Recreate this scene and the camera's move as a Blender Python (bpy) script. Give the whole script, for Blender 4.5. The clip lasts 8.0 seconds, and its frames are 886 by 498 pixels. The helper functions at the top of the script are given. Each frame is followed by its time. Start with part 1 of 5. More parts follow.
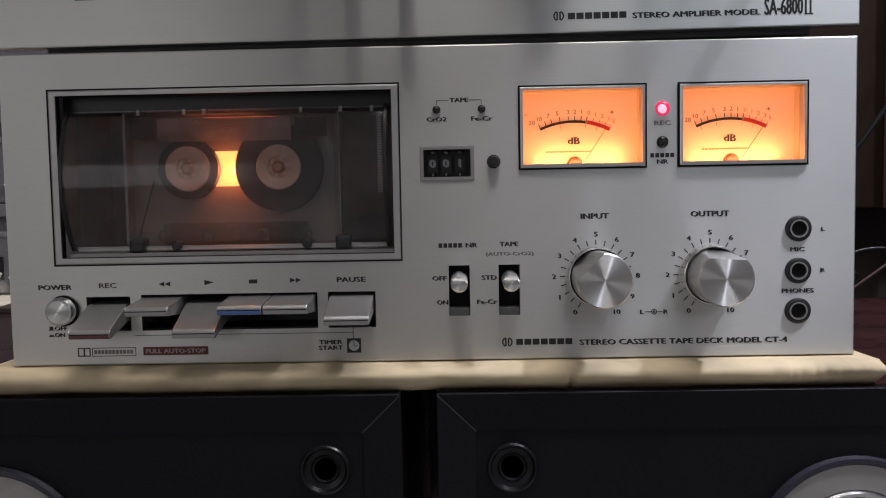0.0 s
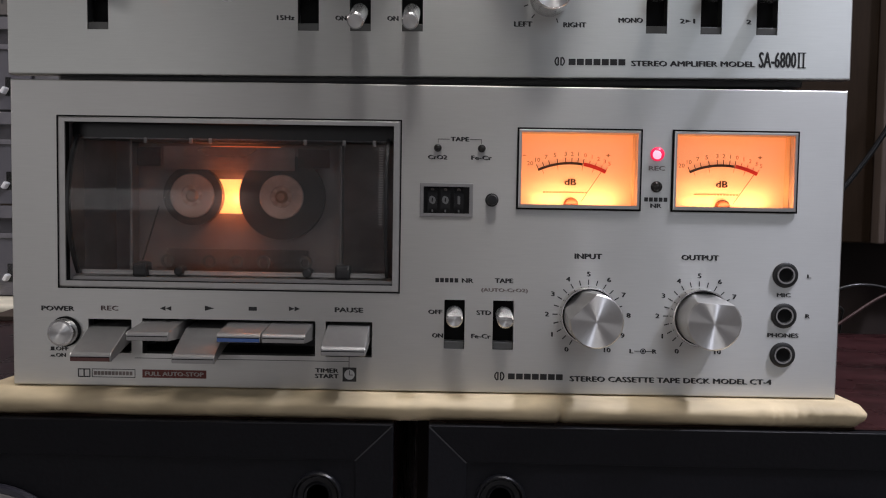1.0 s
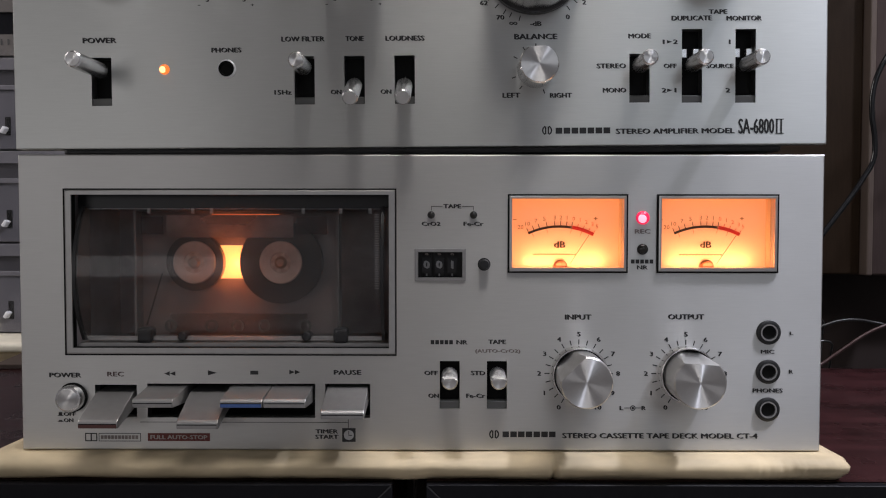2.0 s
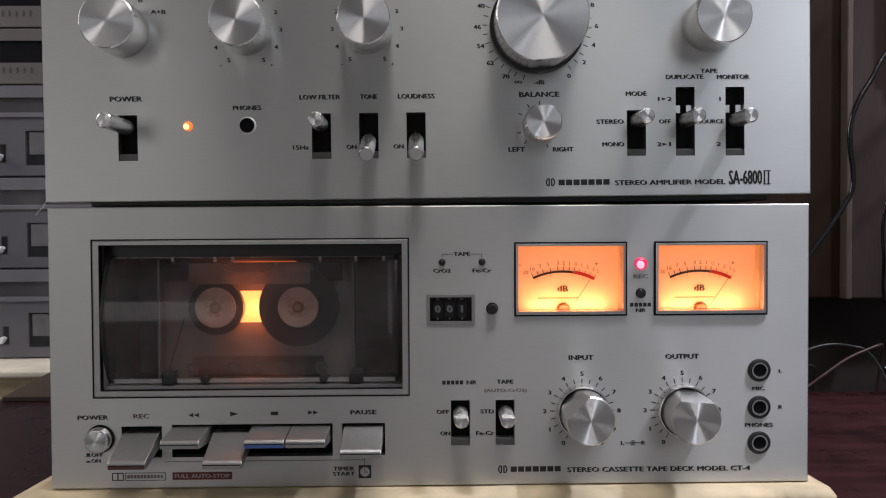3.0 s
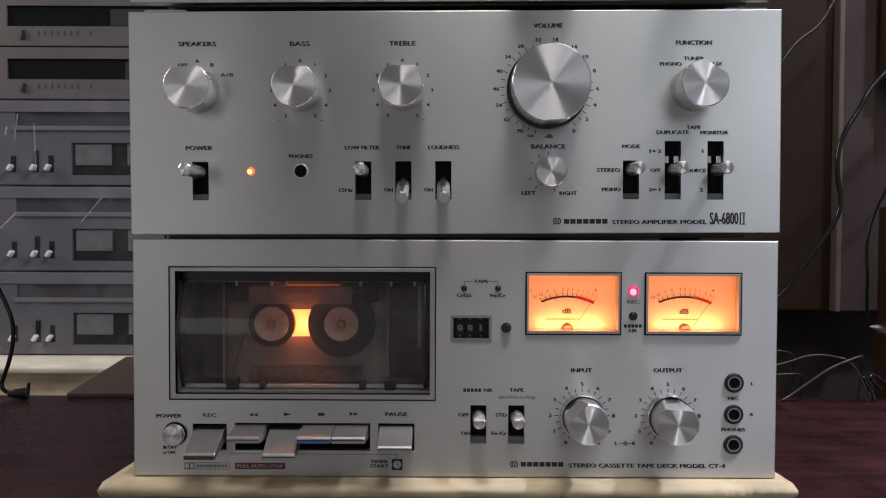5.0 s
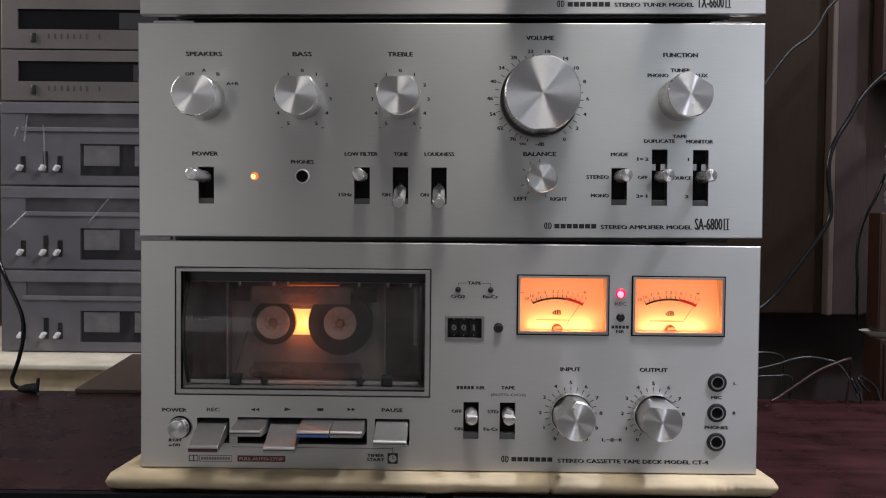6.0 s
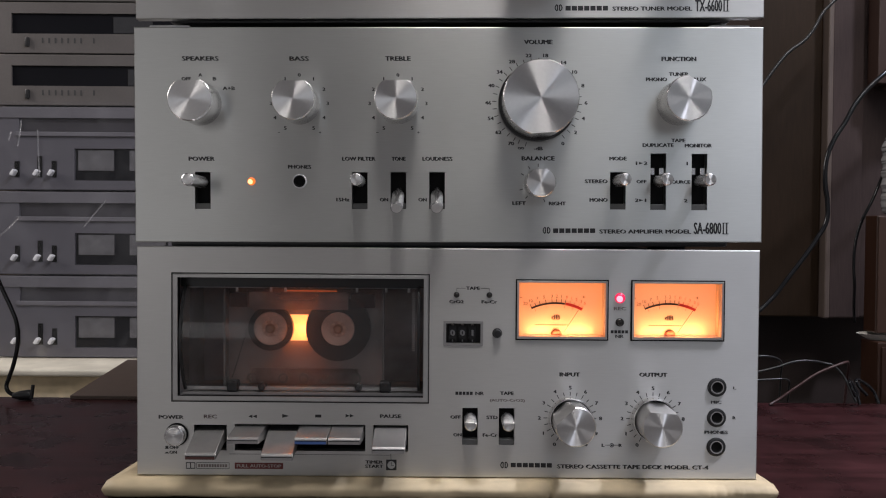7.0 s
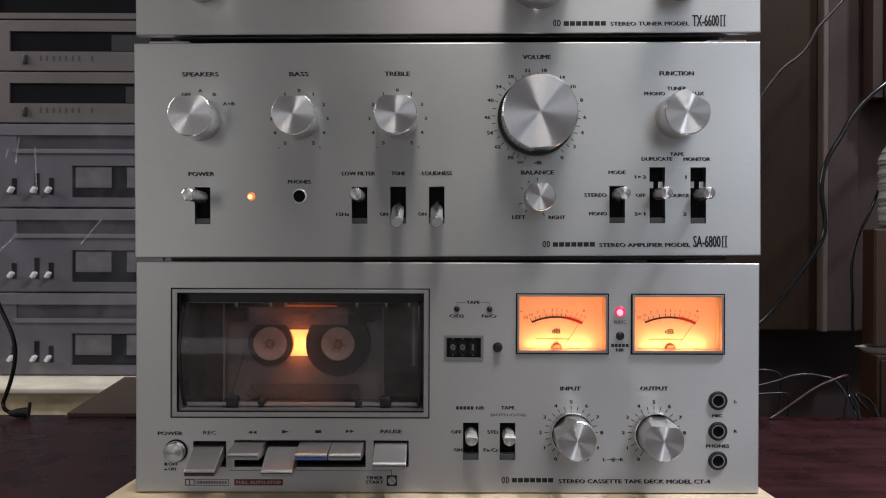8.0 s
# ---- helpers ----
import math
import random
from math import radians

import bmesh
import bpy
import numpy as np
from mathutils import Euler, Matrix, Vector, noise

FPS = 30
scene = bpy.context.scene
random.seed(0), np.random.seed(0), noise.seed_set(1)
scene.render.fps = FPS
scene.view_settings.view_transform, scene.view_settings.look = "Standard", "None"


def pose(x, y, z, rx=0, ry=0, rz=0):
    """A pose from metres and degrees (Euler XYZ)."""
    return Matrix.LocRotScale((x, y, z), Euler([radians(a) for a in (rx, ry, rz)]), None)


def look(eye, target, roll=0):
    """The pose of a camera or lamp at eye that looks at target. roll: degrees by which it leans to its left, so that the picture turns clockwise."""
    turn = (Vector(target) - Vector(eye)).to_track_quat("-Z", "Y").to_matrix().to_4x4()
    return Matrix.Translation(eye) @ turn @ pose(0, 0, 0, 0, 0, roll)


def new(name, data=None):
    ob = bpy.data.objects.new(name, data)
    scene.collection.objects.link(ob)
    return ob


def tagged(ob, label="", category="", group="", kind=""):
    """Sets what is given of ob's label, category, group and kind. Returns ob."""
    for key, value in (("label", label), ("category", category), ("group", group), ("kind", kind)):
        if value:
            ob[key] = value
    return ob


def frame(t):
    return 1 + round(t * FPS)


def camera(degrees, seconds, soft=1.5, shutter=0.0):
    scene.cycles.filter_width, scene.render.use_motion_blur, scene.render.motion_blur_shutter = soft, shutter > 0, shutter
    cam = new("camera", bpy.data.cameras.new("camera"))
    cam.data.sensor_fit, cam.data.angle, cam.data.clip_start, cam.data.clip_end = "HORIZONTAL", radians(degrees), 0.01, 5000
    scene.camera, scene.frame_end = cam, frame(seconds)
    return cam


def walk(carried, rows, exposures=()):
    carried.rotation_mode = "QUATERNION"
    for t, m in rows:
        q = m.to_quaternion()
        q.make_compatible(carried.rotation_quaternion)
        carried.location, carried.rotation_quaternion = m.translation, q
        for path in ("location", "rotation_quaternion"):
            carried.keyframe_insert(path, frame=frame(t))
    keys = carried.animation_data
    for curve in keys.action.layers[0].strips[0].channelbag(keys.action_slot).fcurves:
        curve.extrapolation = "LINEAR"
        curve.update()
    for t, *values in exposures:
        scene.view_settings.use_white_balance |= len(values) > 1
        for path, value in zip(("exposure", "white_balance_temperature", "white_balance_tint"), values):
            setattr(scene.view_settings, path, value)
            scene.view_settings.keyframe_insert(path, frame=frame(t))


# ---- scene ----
cam = camera(57.0, 8.0, soft=1.1)
PATH = [
    (0, (0.0139, -0.3646, 0.0733), (-0.0050, 0.6332, 0.0103), -1.06),
    (0.3, (0.0163, -0.3665, 0.0783), (-0.0024, 0.6314, 0.0165), -0.22),
    (0.5, (0.0148, -0.3673, 0.0780), (0.0003, 0.6308, 0.0186), 0.26),
    (0.8, (0.0121, -0.3702, 0.0838), (0.0029, 0.6279, 0.0231), 0.75),
    (1, (0.0115, -0.3730, 0.0862), (0.0029, 0.6255, 0.0324), 0.91),
    (1.2, (0.0088, -0.3750, 0.0886), (0.0010, 0.6237, 0.0372), 0.98),
    (1.5, (0.0087, -0.3765, 0.0917), (0.0027, 0.6225, 0.0459), 0.81),
    (1.8, (0.0131, -0.3821, 0.1041), (0.0082, 0.6171, 0.0637), 0.38),
    (2, (0.0130, -0.3852, 0.1099), (0.0073, 0.6142, 0.0739), 0.04),
    (2.2, (0.0085, -0.3911, 0.1142), (0.0014, 0.6086, 0.0873), -0.25),
    (3.3, (-0.0012, -0.4180, 0.1321), (0.0200, 0.5815, 0.1090), -0.30),
    (3.5, (0.0002, -0.4275, 0.1343), (0.0208, 0.5718, 0.1050), -0.33),
    (3.8, (-0.0033, -0.4311, 0.1373), (0.0164, 0.5681, 0.1023), -0.37),
    (4, (-0.0052, -0.4327, 0.1390), (0.0143, 0.5665, 0.1031), -0.34),
    (4.2, (-0.0072, -0.4379, 0.1412), (0.0074, 0.5613, 0.1054), -0.29),
    (4.5, (-0.0091, -0.4500, 0.1457), (0.0037, 0.5494, 0.1132), -0.07),
    (4.7, (-0.0085, -0.4625, 0.1473), (-0.0017, 0.5371, 0.1183), 0.03),
    (5.8, (-0.0015, -0.5004, 0.1510), (-0.0113, 0.4991, 0.1226), 0.53),
    (6, (-0.0007, -0.4995, 0.1508), (-0.0079, 0.5001, 0.1230), 0.60),
    (6.2, (0.0003, -0.4992, 0.1517), (-0.0058, 0.5004, 0.1251), 0.57),
    (6.5, (-0.0016, -0.5007, 0.1528), (-0.0053, 0.4989, 0.1275), 0.54),
    (7, (-0.0028, -0.4970, 0.1518), (-0.0038, 0.5027, 0.1280), 0.43),
    (7.5, (-0.0030, -0.4978, 0.1513), (-0.0012, 0.5020, 0.1328), 0.33),
    (7.8, (-0.0030, -0.4977, 0.1510), (-0.0016, 0.5022, 0.1417), 0.29),
    (8, (-0.0050, -0.4971, 0.1505), (-0.0016, 0.5029, 0.1468), 0.20),
]
walk(cam, [(t, look(eye, target, roll)) for t, eye, target, roll in PATH])

# ---- light and exposure ----
world = bpy.data.worlds.new("world")
scene.world = world
world.use_nodes = True
world.node_tree.nodes["Background"].inputs[0].default_value = (0.8, 0.9, 1.0, 1)
world.node_tree.nodes["Background"].inputs[1].default_value = 0.05
# Both lamps are added out of view, placed to suit the knob shadows.
LAMP_AT = Vector((0.23, -0.25, 1.02))
SPOT_AT = Vector((0.98, -0.32, 1.72))


def ceiling_light(at, width, depth, watts, colour):
    data = bpy.data.lights.new("added_lamp_light", "AREA")
    data.shape, data.size, data.size_y, data.energy, data.color = "RECTANGLE", width, depth, watts, colour
    new("added_lamp_light", data).matrix_world = look(at, (at.x * 0.5, -0.05, 0))


ceiling_light(LAMP_AT, 0.70, 0.14, 6.6, (1.02, 0.975, 0.97))
ceiling_light(SPOT_AT, 0.12, 0.12, 30, (0.93, 0.955, 1.12))
# Fill light in an unseen, added window; brightens the right of the panels.
FILL_AT = Vector((1.0, -2.16, 1.05))
right_fill_data = bpy.data.lights.new("window_fill_right", "AREA")
right_fill_data.shape, right_fill_data.size, right_fill_data.size_y = "RECTANGLE", 1.1, 1.0
right_fill_data.energy, right_fill_data.color = 4.3, (0.87, 0.94, 1.06)
right_fill = new("window_fill_right", right_fill_data)
right_fill.matrix_world = look(FILL_AT, (1.0, 0, 1.05))
# Low fill light, added to brighten the lower left; its window is unseen.
low_data = bpy.data.lights.new("window_fill_left", "AREA")
low_data.shape, low_data.size, low_data.size_y = "RECTANGLE", 1.1, 0.9
low_data.energy, low_data.color = 3.0, (1.0, 0.97, 0.99)
new("window_fill_left", low_data).matrix_world = look((-1.15, -2.16, 0.30), (-0.6, 0, 0.10))
# Side fill light, added to lift the left veneer and the board's left end.
side_data = bpy.data.lights.new("window_fill_side", "AREA")
side_data.shape, side_data.size, side_data.size_y = "RECTANGLE", 0.76, 0.86
side_data.energy, side_data.color = 22, (1.03, 0.96, 0.93)
new("window_fill_side", side_data).matrix_world = look((-1.86, 0.45, 1.00), (-0.35, 0.15, 0.0))
scene.view_settings.exposure = -0.14


# ---- materials ----
def mat(name, colour, rough=0.5, metal=0.0, noise_scale=200.0, vary=0.12, bump=0.0, stretch=(1, 1, 1),
        stain=0.08, stain_scale=9.0, aniso=0.0, tangent=None, coat=0.0, spec=0.5):
    """A surface with grain and broad stains, at real size in object space."""
    m = bpy.data.materials.new(name)
    m.use_nodes = True
    nt = m.node_tree
    bsdf = nt.nodes["Principled BSDF"]
    bsdf.inputs["Roughness"].default_value = rough
    bsdf.inputs["Metallic"].default_value = metal
    bsdf.inputs["Coat Weight"].default_value = coat
    bsdf.inputs["Specular IOR Level"].default_value = spec
    co = nt.nodes.new("ShaderNodeTexCoord")
    mp = nt.nodes.new("ShaderNodeMapping")
    mp.inputs["Scale"].default_value = stretch
    nt.links.new(co.outputs["Object"], mp.inputs["Vector"])
    grain = nt.nodes.new("ShaderNodeTexNoise")
    grain.inputs["Scale"].default_value = noise_scale
    grain.inputs["Detail"].default_value = 4
    nt.links.new(mp.outputs["Vector"], grain.inputs["Vector"])
    broad = nt.nodes.new("ShaderNodeTexNoise")
    broad.inputs["Scale"].default_value = stain_scale
    broad.inputs["Detail"].default_value = 3
    nt.links.new(co.outputs["Object"], broad.inputs["Vector"])
    dark = [c * (1 - vary) for c in colour]
    pale = [min(1, c * (1 + vary)) for c in colour]
    ramp = nt.nodes.new("ShaderNodeMix")
    ramp.data_type = "RGBA"
    ramp.inputs["A"].default_value = (*dark, 1)
    ramp.inputs["B"].default_value = (*pale, 1)
    nt.links.new(grain.outputs["Fac"], ramp.inputs["Factor"])
    mul = nt.nodes.new("ShaderNodeMix")
    mul.data_type, mul.blend_type = "RGBA", "MULTIPLY"
    mul.inputs["Factor"].default_value = 1
    nt.links.new(ramp.outputs["Result"], mul.inputs["A"])
    spread = nt.nodes.new("ShaderNodeMapRange")
    spread.inputs["From Min"].default_value = 0.3
    spread.inputs["From Max"].default_value = 0.7
    spread.inputs["To Min"].default_value = 1 - stain
    spread.inputs["To Max"].default_value = 1
    nt.links.new(broad.outputs["Fac"], spread.inputs["Value"])
    nt.links.new(spread.outputs["Result"], mul.inputs["B"])
    nt.links.new(mul.outputs["Result"], bsdf.inputs["Base Color"])
    rr = nt.nodes.new("ShaderNodeMapRange")
    rr.inputs["To Min"].default_value = max(0.02, rough - 0.06)
    rr.inputs["To Max"].default_value = min(1, rough + 0.06)
    nt.links.new(broad.outputs["Fac"], rr.inputs["Value"])
    nt.links.new(rr.outputs["Result"], bsdf.inputs["Roughness"])
    if bump:
        b = nt.nodes.new("ShaderNodeBump")
        b.inputs["Strength"].default_value = bump
        b.inputs["Distance"].default_value = 0.0006
        nt.links.new(grain.outputs["Fac"], b.inputs["Height"])
        nt.links.new(b.outputs["Normal"], bsdf.inputs["Normal"])
    if aniso:
        bsdf.inputs["Anisotropic"].default_value = aniso
        if tangent == "radial":
            tn = nt.nodes.new("ShaderNodeTangent")
            tn.direction_type, tn.axis = "RADIAL", "Y"
            nt.links.new(tn.outputs["Tangent"], bsdf.inputs["Tangent"])
            bsdf.inputs["Anisotropic Rotation"].default_value = 0.25
        else:
            tn = nt.nodes.new("ShaderNodeCombineXYZ")
            tn.inputs[2].default_value = 1
            nt.links.new(tn.outputs["Vector"], bsdf.inputs["Tangent"])
    return m


def glow(name, colour, strength):
    m = bpy.data.materials.new(name)
    m.use_nodes = True
    b = m.node_tree.nodes["Principled BSDF"]
    b.inputs["Base Color"].default_value = (*[c * 0.5 for c in colour], 1)
    b.inputs["Emission Color"].default_value = (*colour, 1)
    b.inputs["Emission Strength"].default_value = strength
    b.inputs["Roughness"].default_value = 0.3
    return m


def sheet(name, tint, clear, gloss_rough=0.08, haze=0.0, smear=None):
    """Clear or smoked plastic: mostly see-through, with a gloss that grows at grazing angles and a little haze."""
    m = bpy.data.materials.new(name)
    m.use_nodes = True
    nt = m.node_tree
    nt.nodes.remove(nt.nodes["Principled BSDF"])
    out = nt.nodes["Material Output"]
    tr = nt.nodes.new("ShaderNodeBsdfTransparent")
    tr.inputs[0].default_value = (*tint, 1)
    df = nt.nodes.new("ShaderNodeBsdfDiffuse")
    df.inputs[0].default_value = (0.49, 0.485, 0.49, 1)
    gl = nt.nodes.new("ShaderNodeBsdfGlossy")
    gl.inputs["Roughness"].default_value = gloss_rough
    tl = nt.nodes.new("ShaderNodeBsdfTranslucent")
    tl.inputs[0].default_value = (0.49, 0.485, 0.49, 1)
    both = nt.nodes.new("ShaderNodeMixShader")
    both.inputs[0].default_value = 0.5
    nt.links.new(df.outputs[0], both.inputs[1])
    nt.links.new(tl.outputs[0], both.inputs[2])
    a = nt.nodes.new("ShaderNodeMixShader")
    a.inputs[0].default_value = haze
    if smear:
        co = nt.nodes.new("ShaderNodeTexCoord")
        mp = nt.nodes.new("ShaderNodeMapping")
        mp.inputs["Scale"].default_value = smear
        ns = nt.nodes.new("ShaderNodeTexNoise")
        ns.inputs["Scale"].default_value = 10
        ns.inputs["Detail"].default_value = 5
        mr = nt.nodes.new("ShaderNodeMapRange")
        mr.inputs["From Min"].default_value = 0.35
        mr.inputs["From Max"].default_value = 0.75
        mr.inputs["To Min"].default_value = haze * 0.45
        mr.inputs["To Max"].default_value = haze * 2.4
        nt.links.new(co.outputs["Object"], mp.inputs["Vector"])
        nt.links.new(mp.outputs["Vector"], ns.inputs["Vector"])
        nt.links.new(ns.outputs["Fac"], mr.inputs["Value"])
        nt.links.new(mr.outputs["Result"], a.inputs[0])
    nt.links.new(tr.outputs[0], a.inputs[1])
    nt.links.new(both.outputs[0], a.inputs[2])
    fr = nt.nodes.new("ShaderNodeFresnel")
    fr.inputs[0].default_value = clear
    b = nt.nodes.new("ShaderNodeMixShader")
    nt.links.new(fr.outputs[0], b.inputs[0])
    nt.links.new(a.outputs[0], b.inputs[1])
    nt.links.new(gl.outputs[0], b.inputs[2])
    nt.links.new(b.outputs[0], out.inputs["Surface"])
    return m


BRUSHED = mat("brushed_aluminium", (0.585, 0.58, 0.565), 0.39, 0.96, 60, 0.055, 0.025, (1.5, 1, 28), 0.06, 12, aniso=0.85, tangent="x")
BRUSHED_AMP = mat("brushed_aluminium_darker", (0.60, 0.608, 0.588), 0.36, 0.97, 60, 0.06, 0.025, (1.5, 1, 28), 0.08, 12, aniso=0.85, tangent="x")
TURNED = mat("turned_aluminium", (0.80, 0.79, 0.78), 0.39, 1.0, 500, 0.05, 0.0, aniso=1.0, tangent="radial")
KNOB_SIDE = mat("knob_side_aluminium", (0.88, 0.87, 0.86), 0.21, 1.0, 900, 0.06, 0.02)
DECK_KNOB = mat("satin_knob_aluminium", (0.86, 0.84, 0.82), 0.29, 1.0, 900, 0.06, 0.03)
LEVER = mat("satin_silver_lever", (0.70, 0.70, 0.70), 0.25, 0.95)
FOLD = sheet("film_fold", (0.9, 0.9, 0.92), 1.4, 0.2, 0.20)
METER_FRAME = mat("silver_meter_frame", (0.64, 0.63, 0.62), 0.30, 0.95)
CHROME = mat("chrome", (0.75, 0.75, 0.76), 0.12, 1.0)
KEY_METAL = mat("satin_silver_key", (0.40, 0.395, 0.39), 0.44, 0.9, 300, 0.08)
FRAME_GREY = mat("grey_metal_frame", (0.36, 0.35, 0.345), 0.5, 0.85)
DOOR_GREY = mat("satin_door_frame", (0.48, 0.47, 0.46), 0.45, 0.9)
TIP_WHITE = mat("white_plastic_tip", (0.80, 0.80, 0.80), 0.35)
BLACK = mat("black_plastic", (0.012, 0.012, 0.013), 0.4, 0, 400, 0.2)
SLOT = mat("slot_black", (0.004, 0.004, 0.004), 0.6, spec=0.15)
SLOT_GREY = mat("slot_lip_grey", (0.10, 0.10, 0.095), 0.5)
INK = mat("black_ink", (0.015, 0.015, 0.016), 0.5)
FAINT_INK = mat("faint_grey_ink", (0.20, 0.17, 0.16), 0.5)
RED_INK = mat("red_brown_ink", (0.16, 0.03, 0.025), 0.5)
CASE = mat("dark_grey_steel_case", (0.05, 0.05, 0.052), 0.45, 0.3, 300, 0.15)
RUBBER = mat("rubber", (0.02, 0.02, 0.02), 0.8)
CREAM = mat("cream_board", (0.74, 0.60, 0.385), 0.65, 0, 90, 0.22, 0.5, (0.6, 1, 1), 0.4, 26)
VENEER = mat("dark_red_wood_veneer", (0.052, 0.0165, 0.0185), 0.28, 0, 22, 0.85, 0.15, (0.35, 5, 5), 0.65, 24, spec=0.6)
BAFFLE = mat("black_vinyl_baffle", (0.0056, 0.0056, 0.0080), 0.5, 0, 500, 0.3, 0.25, spec=0.2)
BROWN = mat("brown_wood", (0.026, 0.0155, 0.0088), 0.5, 0, 25, 0.3, 0.1, (22, 22, 2), 0.4, 5, spec=0.15)
BROWN_RED = mat("red_brown_wood", (0.030, 0.0105, 0.0045), 0.4, 0, 25, 0.3, 0.1, (22, 22, 2), 0.3, 6)
GREY_BROWN = mat("grey_brown_wood", (0.056, 0.039, 0.036), 0.6, 0, 25, 0.25, 0.1, (24, 24, 2), 0.35, 6, spec=0.15)
BOARD = mat("dark_hardboard", (0.088, 0.060, 0.047), 0.6, 0, 90, 0.2, 0.1)
CREAM_PALE = mat("pale_cream_board", (0.60, 0.55, 0.44), 0.7, 0, 60, 0.12, 0.3, (1, 1, 1), 0.3, 14)
CONE = mat("grey_metal_surround", (0.42, 0.40, 0.39), 0.4, 0.6)
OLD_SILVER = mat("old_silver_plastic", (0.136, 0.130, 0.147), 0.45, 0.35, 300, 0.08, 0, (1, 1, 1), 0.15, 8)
OLD_DARK = mat("dark_grey_window", (0.008, 0.008, 0.010), 0.3, spec=0.15)
WALL = mat("painted_wall", (0.42, 0.41, 0.40), 0.9, 0, 60, 0.04, 0.2)
FLOOR = mat("floor_tiles_grey", (0.2, 0.19, 0.18), 0.6, 0, 40, 0.1)
# Uneven haze in SMOKED also stands in for streaky reflections on the cover.
SMOKED = sheet("smoked_plastic", (0.87, 0.87, 0.88), 1.5, 0.09, 0.062, smear=(2.2, 1, 6))
CLEAR = sheet("clear_plastic", (0.95, 0.95, 0.95), 1.25, 0.05, 0.0)
SHELL = sheet("smoky_cassette_shell", (0.93, 0.92, 0.91), 1.03, 0.4, 0.006)
WRAP = sheet("plastic_wrap", (0.97, 0.97, 0.98), 1.35, 0.22, 0.022, smear=(9, 1, 1.2))


# ---- builders ----
def mesh_of(name, bm, material, smooth=False, sharp=35):
    bmesh.ops.recalc_face_normals(bm, faces=bm.faces)
    me = bpy.data.meshes.new(name)
    bm.to_mesh(me)
    bm.free()
    for m in material if isinstance(material, (list, tuple)) else [material]:
        me.materials.append(m)
    if smooth:
        me.shade_smooth()
        me.set_sharp_from_angle(angle=radians(sharp))
    return me


def part(name, bm, material, parent=None, label="", at=None, smooth=False, sharp=35):
    ob = new(name, mesh_of(name, bm, material, smooth, sharp))
    ob.parent = parent
    if at is not None:
        ob.matrix_basis = at if isinstance(at, Matrix) else Matrix.Translation(at)
    return tagged(ob, label)


def thing(name, label, category, at=(0, 0, 0), group=""):
    return_ob = new(name)
    return_ob.empty_display_size = 0.01
    return_ob.location = at
    return tagged(return_ob, label, category, group)


def box(x0, x1, y0, y1, z0, z1, bevel=0.0, seg=2, bm=None):
    fresh = bmesh.new()
    bmesh.ops.create_cube(fresh, size=1, matrix=Matrix.Translation(((x0 + x1) / 2, (y0 + y1) / 2, (z0 + z1) / 2)) @ Matrix.Diagonal((x1 - x0, y1 - y0, z1 - z0, 1)))
    if bevel:
        bmesh.ops.bevel(fresh, geom=fresh.edges[:], offset=bevel, segments=seg, profile=0.5, affect="EDGES")
    if bm is None:
        return fresh
    merge(bm, fresh)
    return bm


def merge(bm, other):
    me = bpy.data.meshes.new("scratch")
    other.to_mesh(me)
    other.free()
    bm.from_mesh(me)
    bpy.data.meshes.remove(me)
    return bm


def lathe(profile, steps=40, bm=None):
    """Turns (radius, y) pairs round the y axis; closed at both ends where the radius is 0."""
    bm = bm or bmesh.new()
    rings = []
    for r, y in profile:
        if r < 1e-7:
            rings.append([bm.verts.new((0, y, 0))])
        else:
            rings.append([bm.verts.new((r * math.cos(2 * math.pi * i / steps), y, r * math.sin(2 * math.pi * i / steps))) for i in range(steps)])
    for a, b in zip(rings, rings[1:]):
        for i in range(steps):
            j = (i + 1) % steps
            quad = [a[i % len(a)], a[j % len(a)], b[j % len(b)], b[i % len(b)]]
            seen = []
            for v in quad:
                if v not in seen:
                    seen.append(v)
            if len(seen) > 2:
                bm.faces.new(seen)
    return bm


def plate(x0, x1, z0, z1, y0, y1, holes, round_edge=0.0006):
    """A plate with its front at y0, its back at y1 and rectangular holes through it."""
    xs = sorted({x0, x1, *[v for h in holes for v in h[:2]]})
    zs = sorted({z0, z1, *[v for h in holes for v in h[2:]]})
    bm = bmesh.new()
    grid = {}

    def vert(i, j):
        if (i, j) not in grid:
            grid[i, j] = bm.verts.new((xs[i], y0, zs[j]))
        return grid[i, j]
    for i in range(len(xs) - 1):
        for j in range(len(zs) - 1):
            cx, cz = (xs[i] + xs[i + 1]) / 2, (zs[j] + zs[j + 1]) / 2
            if not any(h[0] < cx < h[1] and h[2] < cz < h[3] for h in holes):
                bm.faces.new([vert(i, j), vert(i + 1, j), vert(i + 1, j + 1), vert(i, j + 1)])
    out = bmesh.ops.extrude_face_region(bm, geom=bm.faces[:])
    bmesh.ops.translate(bm, verts=[v for v in out["geom"] if isinstance(v, bmesh.types.BMVert)], vec=(0, y1 - y0, 0))
    bmesh.ops.recalc_face_normals(bm, faces=bm.faces)
    if round_edge:
        rim = [e for e in bm.edges if len(e.link_faces) == 2 and all(abs(v.co.y - y0) < 1e-6 for v in e.verts)
               and e.calc_face_angle(0) > 1 and (all(abs(v.co.x - x0) < 1e-6 or abs(v.co.x - x1) < 1e-6 for v in e.verts) or all(abs(v.co.z - z0) < 1e-6 or abs(v.co.z - z1) < 1e-6 for v in e.verts))]
        bmesh.ops.bevel(bm, geom=rim, offset=round_edge, segments=2, profile=0.5, affect="EDGES")
    return bm


